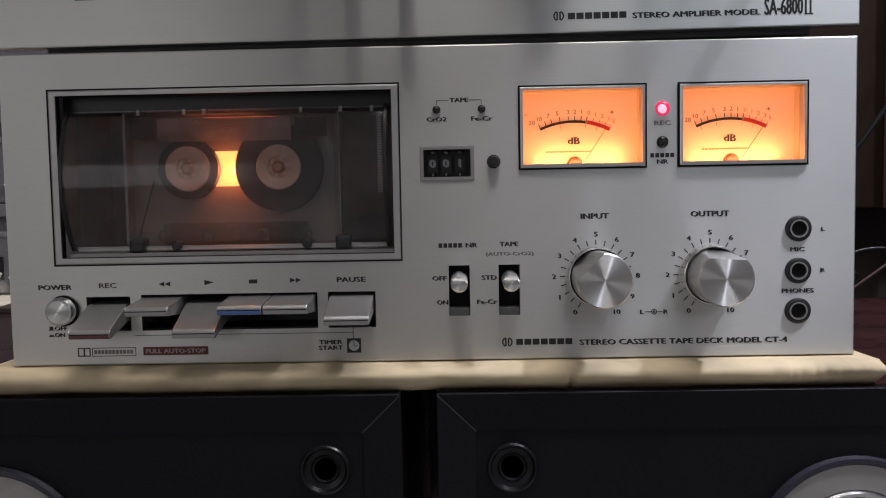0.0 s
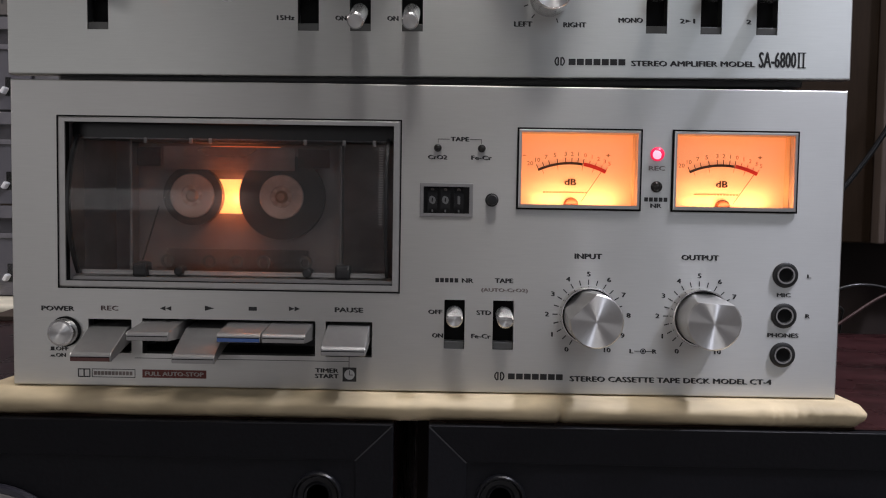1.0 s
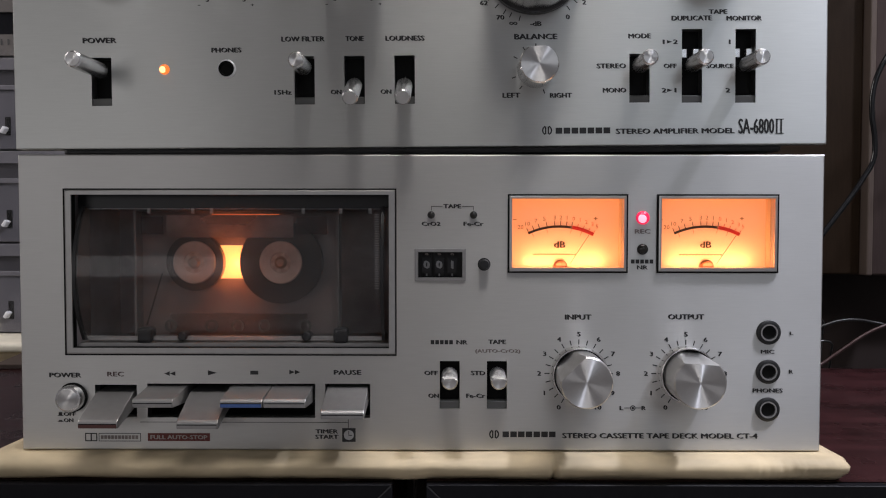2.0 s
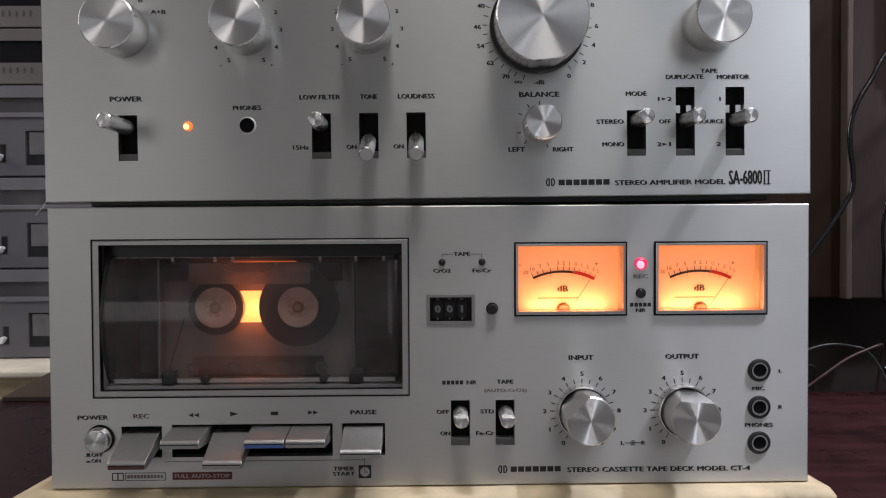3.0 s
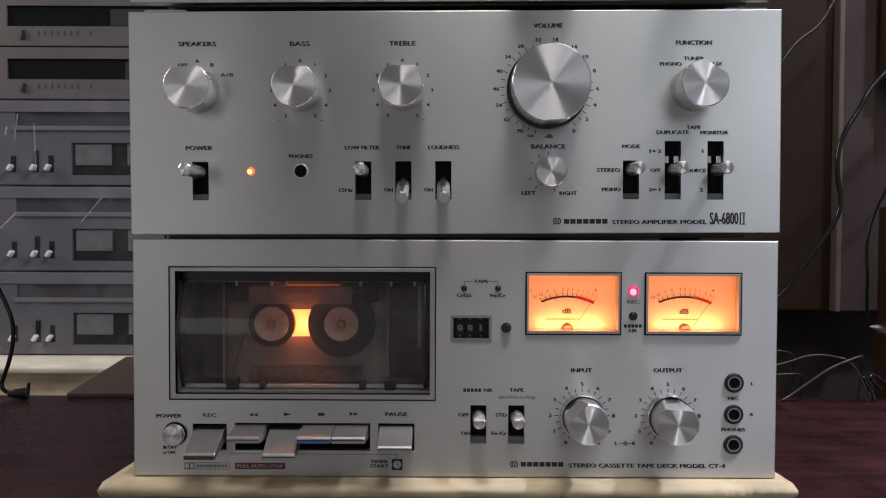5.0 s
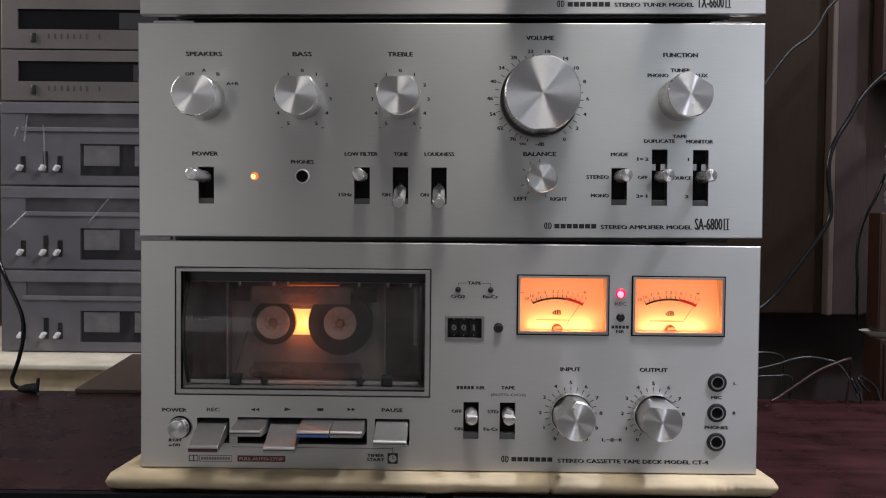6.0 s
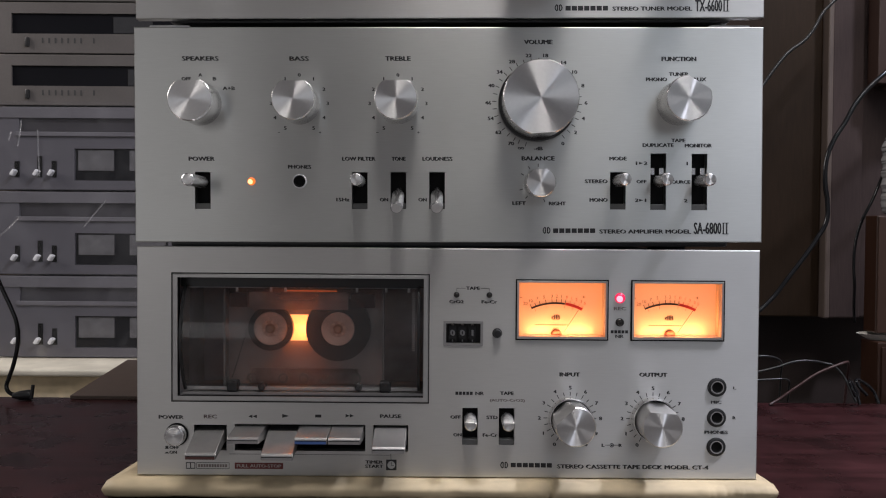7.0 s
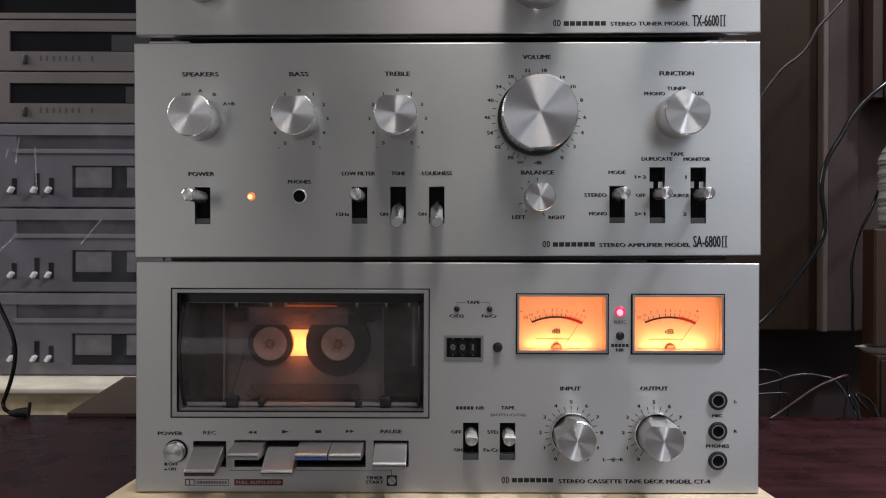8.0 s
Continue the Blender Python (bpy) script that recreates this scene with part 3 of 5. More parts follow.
def piano_key(x0, x1, back, front, reach, lip_material, label):
    """A lever key from inside the panel outwards, its top sloping from back to front height."""
    bm = bmesh.new()
    prof = [(0.020, back + 0.001), (0.0, back), (-reach + 0.0012, front + 0.0003), (-reach, front - 0.0008), (-reach, front - 0.0030), (-reach + 0.001, front - 0.0038), (0.0, back - 0.0075), (0.020, back - 0.0070)]
    sides = [[bm.verts.new((x, y, z)) for y, z in prof] for x in (x0, x1)]
    for i in range(len(prof)):
        j = (i + 1) % len(prof)
        bm.faces.new([sides[0][i], sides[0][j], sides[1][j], sides[1][i]])
    bm.faces.new(sides[0])
    bm.faces.new(sides[1][::-1])
    bmesh.ops.bevel(bm, geom=bm.edges[:], offset=0.00035, segments=2, profile=0.5, affect="EDGES")
    k = part("key", bm, KEY_METAL, deck, label)
    part("key_groove", box(x0 + 0.0004, x1 - 0.0004, -reach - 0.00025, -reach + 0.0006, front - 0.0018, front - 0.00145), SLOT, k)
    part("key_lip", box(x0 + 0.0004, x1 - 0.0004, -reach - 0.0003, -reach + 0.0006, front - 0.0034, front - 0.0018), lip_material, k)


LIP_RED = mat("key_lip_red", (0.13, 0.06, 0.055), 0.3, 0.5)
LIP_BLUE = mat("key_lip_blue", (0.10, 0.18, 0.45), 0.25, 0.5)
piano_key(-0.1545, -0.1365, 0.0277, 0.0188, 0.0200, LIP_RED, "silver record key pressed down with a red lip")
piano_key(-0.1297, -0.1112, 0.0305, 0.0284, 0.0200, FRAME_GREY, "silver rewind key")
piano_key(-0.1098, -0.0910, 0.0277, 0.0186, 0.0200, FRAME_GREY, "silver play key pressed down")
piano_key(-0.0900, -0.0708, 0.0305, 0.0284, 0.0200, LIP_BLUE, "silver stop key with a blue lip")
piano_key(-0.0703, -0.0512, 0.0305, 0.0284, 0.0200, FRAME_GREY, "silver fast forward key")
piano_key(-0.0444, -0.0248, 0.0300, 0.0232, 0.0200, FRAME_GREY, "silver pause key")
pbm = lathe([(0.0063, 0.003), (0.0063, -0.0046), (0.0059, -0.0056), (0.0050, -0.0060), (0.0, -0.0064)], 36)
bmesh.ops.recalc_face_normals(pbm, faces=pbm.faces)
for f in pbm.faces:
    f.material_index = 1 if f.normal.y < -0.95 else 0
power = part("power_button", pbm, [KNOB_SIDE, TURNED], deck, "round domed silver power button", (-0.1655, 0, 0.0252), smooth=True)
part("button_collar", lathe([(0.0070, 0.0002), (0.0070, -0.0008), (0.0062, -0.0008)], 36), SLOT, power)

# counter
WHEEL = mat("counter_wheel_grey", (0.032, 0.032, 0.034), 0.5, spec=0.3)
mat_digit = mat("worn_white_digit", (0.26, 0.26, 0.26), 0.5)
counter = part("tape_counter", plate(-0.0026, 0.0216, 0.0808, 0.0962, -0.0006, 0.003, [(-0.0010, 0.0200, 0.0824, 0.0946)], 0.0003), FRAME_GREY, deck, "three digit tape counter in a grey frame")
part("counter_back", box(-0.0022, 0.0212, 0.0064, 0.0080, 0.0812, 0.0958), BLACK, counter)
for i, dx in enumerate((0.0030, 0.0090, 0.0152)):
    wheel = part("digit_wheel", lathe([(0.0001, -0.0022), (0.0075, -0.0022), (0.0075, 0.0022), (0.0001, 0.0022)], 32), WHEEL, counter, "", Matrix.Translation((dx, 0.0105, 0.0885)) @ Matrix.Rotation(radians(90), 4, "Z"), smooth=True)
    lettering("001"[i], dx, 0.0885, 0.0036, counter, material=mat_digit, y=0.0026, narrow=1.1, name="digit")
    lettering("111"[i], dx, 0.0840, 0.0022, counter, material=mat_digit, y=0.0045, narrow=1.0, name="digit")
    lettering("990"[i], dx, 0.0930, 0.0020, counter, material=FAINT_INK, y=0.0045, narrow=1.1, name="digit")
part("reset_button", lathe([(0.0025, 0.002), (0.0025, -0.0030), (0.0020, -0.0040), (0, -0.0042)], 28), BLACK, deck, "black counter reset button", (0.0302, 0, 0.0888), smooth=True)
ticks(0.0302, 0.0888, 0.0025, 0.0030, range(0, 360, 10), dpanel, 0.0008)

# lamps
GREEN_OFF = mat("unlit_lens", (0.02, 0.018, 0.016), 0.2)
lens_lamp(deck, 0.0052, 0.1121, 0.0018, GREEN_OFF, "small unlit indicator lamp")
lens_lamp(deck, 0.0252, 0.1121, 0.0018, GREEN_OFF, "small unlit indicator lamp")
lens_lamp(deck, 0.1049, 0.1108, 0.0032, glow("red_lamp", (1.0, 0.02, 0.10), 0.95), "glowing red record lamp", glow("red_lamp_core", (1.0, 0.38, 0.50), 1.6))
lens_lamp(deck, 0.1049, 0.0960, 0.0026, GREEN_OFF, "unlit round lamp")

# meters
DIAL = glow("amber_dial", (1.0, 0.26, 0.080), 0.62)
DIAL.node_tree.nodes["Principled BSDF"].inputs["Base Color"].default_value = (0.80, 0.56, 0.40, 1)
DIAL_INK = mat("dial_ink", (0.05, 0.02, 0.01), 0.6)
DIAL_RED = mat("dial_red", (0.75, 0.03, 0.02), 0.6)
DIAL_FADED = mat("dial_faded_ink", (0.30, 0.12, 0.05), 0.6)
DIAL_FADED_RED = mat("dial_faded_red", (0.72, 0.13, 0.05), 0.6)
DIAL_PALE = mat("dial_faint_ink", (0.45, 0.16, 0.05), 0.6)


def level_meter(x0, x1, needle):
    z0, z1 = 0.0855, 0.1212
    cx = (x0 + x1) / 2 - 0.0026
    m = part("level_meter", plate(x0, x1, z0, z1, -0.0014, 0.004, [(x0 + 0.0013, x1 - 0.0013, z0 + 0.0017, z1 - 0.0013)], 0.0006), METER_FRAME, deck, "amber lit level meter in a grey frame")
    part("bezel_line", plate(x0 - 0.0007, x1 + 0.0007, z0 - 0.0007, z1 + 0.0007, -0.0008, -0.0003, [(x0 + 0.0001, x1 - 0.0001, z0 + 0.0001, z1 - 0.0001)], 0), SLOT, m)
    part("dial", box(x0 + 0.0005, x1 - 0.0005, 0.0100, 0.0110, z0 + 0.0006, z1 - 0.0006), DIAL, m, "glowing amber dial")
    wallp = bmesh.new()
    for b in ((x0 + 0.0004, x0 + 0.0014, z0 + 0.0005, z1 - 0.0005), (x1 - 0.0014, x1 - 0.0004, z0 + 0.0005, z1 - 0.0005), (x0 + 0.0014, x1 - 0.0014, z1 - 0.0014, z1 - 0.0005), (x0 + 0.0014, x1 - 0.0014, z0 + 0.0005, z0 + 0.0017)):
        box(b[0], b[1], 0.0041, 0.0098, b[2], b[3], bm=wallp)
    part("meter_wall", wallp, mat("meter_inner_wall", (0.75, 0.55, 0.35), 0.35), m)
    zc, r = z0 - 0.0145, 0.0350
    yy = 0.0096
    arc_strip(cx, zc, r, r + 0.0012, -25, 9, m, DIAL_INK, yy)
    arc_strip(cx, zc, r - 0.0001, r + 0.0016, 10, 27.5, m, DIAL_RED, yy, "red_scale_arc")
    ticks(cx, zc, r, r + 0.0032, (-24.5, -20, -15.5, -9.5, -3.5, 1, 5.5, 9.5), m, 0.00036, DIAL_INK, yy)
    ticks(cx, zc, r, r + 0.0030, (14, 18.5, 23, 27), m, 0.00028, DIAL_RED, yy)
    ticks(cx, zc, r - 0.0022, r, (-22, -10, 9.5, 18), m, 0.00022, DIAL_PALE, yy)
    for s, a in (("20", -28), ("10", -22.5), ("7", -16.5), ("5", -10.5), ("3", -3.3), ("2", 1), ("1", 5.3)):
        lettering(s, cx + (r + 0.0050) * math.sin(radians(a)), zc + (r + 0.0050) * math.cos(radians(a)), 0.0019, m, material=DIAL_FADED, y=yy, narrow=1.1, name="scale_number", bold=0.0)
    for s, a in (("0", 10), ("1", 14.5), ("2", 19), ("3", 23.5), ("5", 27)):
        lettering(s, cx + (r + 0.0050) * math.sin(radians(a)), zc + (r + 0.0050) * math.cos(radians(a)), 0.0018, m, material=DIAL_FADED_RED, y=yy, narrow=1.1, name="scale_number", bold=0.0)
    lettering("dB", cx + 0.0002, z0 + 0.0124, 0.0030, m, material=DIAL_INK, y=yy, narrow=1.2, bold=0.05)
    lettering("-", cx - 0.0215, z0 + 0.0245, 0.0003, m, width=0.0016, material=DIAL_PALE, y=yy)
    lettering("+", cx + 0.0175, z0 + 0.0250, 0.0014, m, material=DIAL_PALE, y=yy)
    bars(cx - 0.0125, cx + 0.0085, z0 + 0.0075, 0.0006, 14, m, DIAL_PALE, yy, 0.3, "fine_print")
    dome = lathe([(0.0034, 0.0), (0.0034, -0.0012), (0.0026, -0.0026), (0, -0.0030)], 28)
    part("needle_pivot", dome, mat("pivot_brown", (0.20, 0.05, 0.02), 0.3), m, "brown needle pivot", (cx + 0.0004, 0.0090, z0 + 0.0018), smooth=True)
    nd = box(-0.00011, 0.00011, 0, 0.0002, 0.002, 0.0185)
    nd.transform(Matrix.Translation((cx + 0.0040, 0.0080, z0 + 0.0016)) @ Matrix.Rotation(radians(needle), 4, "Y"))
    part("needle", nd, DIAL_INK, m, "thin dark needle")
    glass = part("meter_glass", box(x0 + 0.0014, x1 - 0.0014, -0.0004, 0.0002, z0 + 0.0018, z1 - 0.0014), CLEAR, m, "clear meter window")
    glass.visible_shadow = False
    tube = bpy.data.lights.new("meter_lamp", "AREA")
    tube.shape, tube.size, tube.size_y, tube.energy, tube.color = "RECTANGLE", 0.040, 0.003, 0.0120, (1.0, 0.46, 0.16)
    new("meter_lamp", tube).matrix_world = look((cx + 0.0026, 0.0035, z0 + 0.0032), (cx + 0.0026, 0.0100, z0 + 0.012))


level_meter(0.0420, 0.0972, 33)
level_meter(0.1122, 0.1680, 34)

# switches, knobs, sockets
switch(deck, 0.0140, 0.0200, 0.0428, 0.0368, -3, length=0.0165, flat=0.40)
switch(deck, 0.0365, 0.0200, 0.0428, 0.0368, -3, length=0.0165, flat=0.40)


def double_knob(x, z, angle):
    base = part("balance_ring", lathe([(0.0133, 0), (0.0133, -0.0052), (0.0129, -0.0060), (0.0124, -0.0060), (0.0123, -0.0045)], 56), KNOB_SIDE, deck, "polished outer ring of the level knob", (x, 0, z), smooth=True)
    part("ring_gap", lathe([(0.0124, -0.0046), (0.0112, -0.0046)], 40), SLOT, base)
    knob(deck, x, z, 0.0118, 0.0235, 0.72, angle, label="turned aluminium level knob with a flat", base_flat=0.99, side=DECK_KNOB)
    ticks(x, z, 0.0138, 0.0162, [a for a in range(-150, 151, 15)], dpanel)
    for n in range(11):
        a = -150 + 30 * n
        lettering(str(n), x + 0.0187 * math.sin(radians(a)), z + 0.0187 * math.cos(radians(a)), 0.0021, dpanel, name="scale_number")


double_knob(0.0752, 0.0370, -44)
double_knob(0.1258, 0.0370, 4)
for jz in (0.0567, 0.0380, 0.0200):
    jack(deck, 0.1648, jz)

# printing on the deck
printed(dpanel, [
    ("TAPE", 0.0152, 0.1162, 0.0019, 0.0082), ("CrO2", 0.0052, 0.1079, 0.0019, 0.0086), ("Fe-Cr", 0.0252, 0.1079, 0.0019, 0.0092),
    ("NR", 0.1049, 0.0874, 0.0019, 0.0048), ("TAPE", 0.0365, 0.0520, 0.0020, 0.0082), ("OFF", 0.0052, 0.0371, 0.0020, 0.0062),
    ("ON", 0.0064, 0.0262, 0.0020, 0.0048), ("STD", 0.0275, 0.0371, 0.0020, 0.0066), ("Fe-Cr", 0.0264, 0.0262, 0.0020, 0.0088),
    ("NR", 0.0198, 0.0518, 0.0020, 0.0050), ("INPUT", 0.0748, 0.0638, 0.0024, 0.0122), ("OUTPUT", 0.1258, 0.0640, 0.0024, 0.0168),
])
printed(dpanel, [
    ("L", 0.1757, 0.0563, 0.0016, 0.0016), ("R", 0.1757, 0.0380, 0.0018, 0.0018), ("MIC", 0.1645, 0.0475, 0.0018, 0.0062),
    ("PHONES", 0.1648, 0.0290, 0.0019, 0.0140), ("L", 0.0957, 0.0205, 0.0019, 0.0016), ("R", 0.1062, 0.0205, 0.0019, 0.0018),
    ("STEREO CASSETTE TAPE DECK MODEL CT-4", 0.1140, 0.0072, 0.0024, 0.0925), ("POWER", -0.1690, 0.0358, 0.0022, 0.0150), ("PAUSE", -0.0345, 0.0373, 0.0022, 0.0128),
    ("OFF", -0.1672, 0.0171, 0.0018, 0.0056), ("ON", -0.1678, 0.0141, 0.0018, 0.0044), ("TIMER", -0.0445, 0.0090, 0.0019, 0.0105),
])
printed(dpanel, [
    ("START", -0.0445, 0.0064, 0.0019, 0.0108),
])
lettering("REC", -0.1450, 0.0363, 0.0022, dpanel, 0.0078, mat("worn_dark_ink", (0.06, 0.03, 0.03), 0.5), bold=0.07)
lettering("REC", 0.1049, 0.1044, 0.0020, dpanel, 0.0072, FAINT_INK)
lettering("(AUTO-CrO2)", 0.0368, 0.0474, 0.0021, dpanel, 0.0212, FAINT_INK)
bars(0.0995, 0.1105, 0.0902, 0.0019, 5, dpanel)
bars(0.0050, 0.0160, 0.0518, 0.0020, 5, dpanel)
for b in ((0.0052, 0.0106, 0.1160, 0.11625), (0.0198, 0.0252, 0.1160, 0.11625), (0.0052, 0.00545, 0.1142, 0.1160), (0.02495, 0.0252, 0.1142, 0.1160),
          (-0.1335, -0.0342, 0.0132, 0.01345), (-0.0344, -0.0341, 0.0104, 0.0162), (0.0970, 0.1000, 0.0204, 0.0207), (0.1020, 0.1050, 0.0204, 0.0207),
          (-0.1725, -0.1708, 0.0164, 0.0180), (-0.1730, -0.1702, 0.0162, 0.0165), (-0.1725, -0.1708, 0.0136, 0.0142), (-0.1730, -0.1702, 0.0133, 0.0136)):
    part("printed_line", box(b[0], b[1], -0.00012, -0.00004, b[2], b[3]), INK, dpanel)
arc_strip(0.1010, 0.0205, 0.0009, 0.0013, 0, 360, dpanel, INK, -0.0001, "printed_ring")
arc_strip(0.1010, 0.0205, 0.0001, 0.0006, 0, 360, dpanel, INK, -0.0001, "printed_dot")


def logo_ring(parent, x, z, r):
    arc_strip(x, z, r * 0.72, r, 25, 155, parent, INK, -0.0001, "brand_mark")
    arc_strip(x, z, r * 0.72, r, 205, 335, parent, INK, -0.0001, "brand_mark")
    bars(x - r * 0.42, x + r * 0.62, z, r * 1.5, 2, parent, gap=0.45)


logo_ring(dpanel, 0.0352, 0.0078, 0.0024)
bars(0.0392, 0.0650, 0.0078, 0.0027, 7, dpanel, gap=0.16)


def icon(tris, parent):
    bm = bmesh.new()
    for pts in tris:
        bm.faces.new([bm.verts.new((x, -0.0001, z)) for x, z in pts])
    part("key_symbol", bm, INK, parent)


def tri(x, z, w, h):
    return [(x, z - h), (x, z + h), (x + w, z)]


icon([tri(-0.1192, 0.0366, -0.0026, 0.0011), tri(-0.1165, 0.0366, -0.0026, 0.0011)], dpanel)
icon([tri(-0.1010, 0.0370, 0.0044, 0.0012)], dpanel)
icon([[(-0.0808, 0.0362), (-0.0770, 0.0362), (-0.0770, 0.0380), (-0.0808, 0.0380)]], dpanel)
icon([tri(-0.0622, 0.0374, 0.0026, 0.0011), tri(-0.0596, 0.0374, 0.0026, 0.0011)], dpanel)
clock = part("timer_symbol", plate(-0.0372, -0.0308, 0.0040, 0.0106, -0.00012, -0.00004, [], 0), INK, dpanel, "black printed clock symbol")
arc_strip(-0.0340, 0.0073, 0.0001, 0.0024, 0, 360, clock, mat("panel_silver_print", (0.5, 0.5, 0.5), 0.4, 0.5), -0.00022, "clock_face")
hand_bm = box(-0.03415, -0.03385, -0.0004, -0.0003, 0.0071, 0.0093)
box(-0.0340, -0.0324, -0.0004, -0.0003, 0.0070, 0.0073, bm=hand_bm)
part("clock_pointer", hand_bm, INK, clock)
badge = part("auto_stop_badge", plate(-0.1300, -0.1003, 0.0042, 0.0080, -0.00012, -0.00004, [], 0), RED_INK, dpanel, "dark red printed badge")
lettering("FULL AUTO-STOP", -0.11515, 0.0061, 0.0019, badge, 0.0270, mat("badge_silver_print", (0.42, 0.36, 0.34), 0.5), -0.00022)
part("noise_badge", plate(-0.1535, -0.1333, 0.0040, 0.0080, -0.00012, -0.00004, [(-0.1532, -0.1336, 0.0043, 0.0077)], 0), INK, dpanel)
bars(-0.1525, -0.1343, 0.0060, 0.0018, 11, dpanel, FAINT_INK)
part("noise_symbol", plate(-0.1600, -0.1542, 0.0040, 0.0080, -0.00012, -0.00004, [(-0.1595, -0.1574, 0.0045, 0.0075), (-0.1568, -0.1547, 0.0045, 0.0075)], 0), INK, dpanel)

# ---- the amplifier ----
AZ = 0.1438
amp = thing("stereo_amplifier", "silver stereo amplifier with turned knobs, standing on the tape deck", "amplifier", (0.0015, 0, 0.0003))
amp.rotation_euler.y = -radians(0.40)
SLOTS = ((-0.1500, 0.1640, 0.1865), (-0.0545, 0.1640, 0.1865), (-0.0310, 0.1640, 0.1865), (-0.0075, 0.1640, 0.1865), (0.1025, 0.1638, 0.1865), (0.1270, 0.1636, 0.1978), (0.1520, 0.1634, 0.1976))
apanel = part("front_panel", plate(-0.1913, 0.1903, AZ, 0.2742, 0, 0.006, [(x - 0.00475, x + 0.00475, a, b) for x, a, b in SLOTS]), BRUSHED_AMP, amp, "brushed aluminium front panel")
case_behind(amp, 0.1410, 0.2700)
for i, (x, a, b) in enumerate(SLOTS):
    at = (0.1802, 0.1808, 0.1730, 0.1730, 0.1810, 0.1810, 0.1808)[i]
    switch(amp, x, a, b, at, (0, 0, -24, -24, 0, 0, 0)[i], length=(0.030, 0.022, 0.022, 0.022, 0.021, 0.021, 0.021)[i])
    if i > 4:
        for px in (x - 0.0045, x + 0.0014):
            part("shutter", box(px, px + 0.0030, 0.0030, 0.0062, 0.1850, 0.1893, 0.0003), LEVER, amp, "bright metal slide plate")
knob(amp, -0.1510, 0.2275, 0.0130, 0.0225, 0.80, -3)
knob(amp, -0.0910, 0.2277, 0.0126, 0.0225, 0.80, 0)
knob(amp, -0.0312, 0.2279, 0.0126, 0.0225, 0.80, 0)
knob(amp, 0.1390, 0.2280, 0.0134, 0.0225, 0.80, 32)
knob(amp, 0.0540, 0.1796, 0.0089, 0.0160, 0.85, -4, label="small turned aluminium balance knob")
volume = knob(amp, 0.0532, 0.2284, 0.0222, 0.0225, 0.93, 176, label="large turned aluminium volume knob")
part("skirt", lathe([(0.0236, 0.0), (0.0236, -0.0040), (0.0228, -0.0048), (0.0, -0.0048)], 64), BLACK, volume, "black ring behind the knob", smooth=True)
jack(amp, -0.0910, 0.1808, 0.0044, 0.19)
lens_lamp(amp, -0.1203, 0.1808, 0.0024, glow("orange_lamp", (1.0, 0.22, 0.04), 1.1), "glowing orange power lamp", glow("orange_lamp_core", (1.0, 0.62, 0.25), 2.2))
ticks(0.0532, 0.2284, 0.0247, 0.0272, [-165, -155] + list(range(-148, 149, 10)), apanel, 0.00045)
for s, a in (("0", 148), ("2", 128), ("4", 109), ("6", 90), ("8", 69), ("10", 50), ("14", 33), ("18", 10), ("22", -10), ("28", -31), ("34", -50), ("40", -69), ("46", -90), ("54", -109), ("62", -128), ("70", -148), ("\u221e", -161)):
    lettering(s, 0.0532 + 0.0297 * math.sin(radians(a)), 0.2284 + 0.0290 * math.cos(radians(a)), 0.0021 if s != "\u221e" else 0.0014, apanel, name="scale_number")
lettering("-dB", 0.0540, 0.2008, 0.0021, apanel)
for cx in (-0.0910, -0.0312):
    for n in range(-5, 6):
        a = n * 30
        lettering(str(abs(n)), cx + 0.0172 * math.sin(radians(a)), 0.2280 + 0.0172 * math.cos(radians(a)), 0.0020, apanel, name="scale_number")
    lettering("+", cx + 0.0125, 0.2105, 0.0011, apanel, name="scale_number")
    lettering("-", cx - 0.0125, 0.2105, 0.0003, apanel, width=0.0012, name="scale_number")
for s, a, r, w in (("OFF", -30, 0.0172, 0.0055), ("A", 0, 0.0172, 0.0022), ("B", 30, 0.0172, 0.0020), ("A+B", 62, 0.0195, 0.0072)):
    lettering(s, -0.1510 + r * math.sin(radians(a)), 0.2280 + r * math.cos(radians(a)), 0.0020, apanel, w, name="scale_number")
printed(apanel, [
    ("SPEAKERS", -0.1510, 0.2551, 0.0026, 0.0220), ("BASS", -0.0910, 0.2551, 0.0026, 0.0115), ("TREBLE", -0.0312, 0.2551, 0.0026, 0.0152),
    ("VOLUME", 0.0538, 0.2651, 0.0026, 0.0170), ("FUNCTION", 0.1390, 0.2549, 0.0026, 0.0207), ("PHONO", 0.1255, 0.2426, 0.0022, 0.0125),
    ("TUNER", 0.1390, 0.2457, 0.0022, 0.0118), ("AUX", 0.1515, 0.2426, 0.0022, 0.0082), ("POWER", -0.1505, 0.1945, 0.0025, 0.0156),
    ("PHONES", -0.0910, 0.1896, 0.0022, 0.0138), ("LOW FILTER", -0.0550, 0.1945, 0.0023, 0.0200), ("TONE", -0.0308, 0.1945, 0.0023, 0.0084),
])
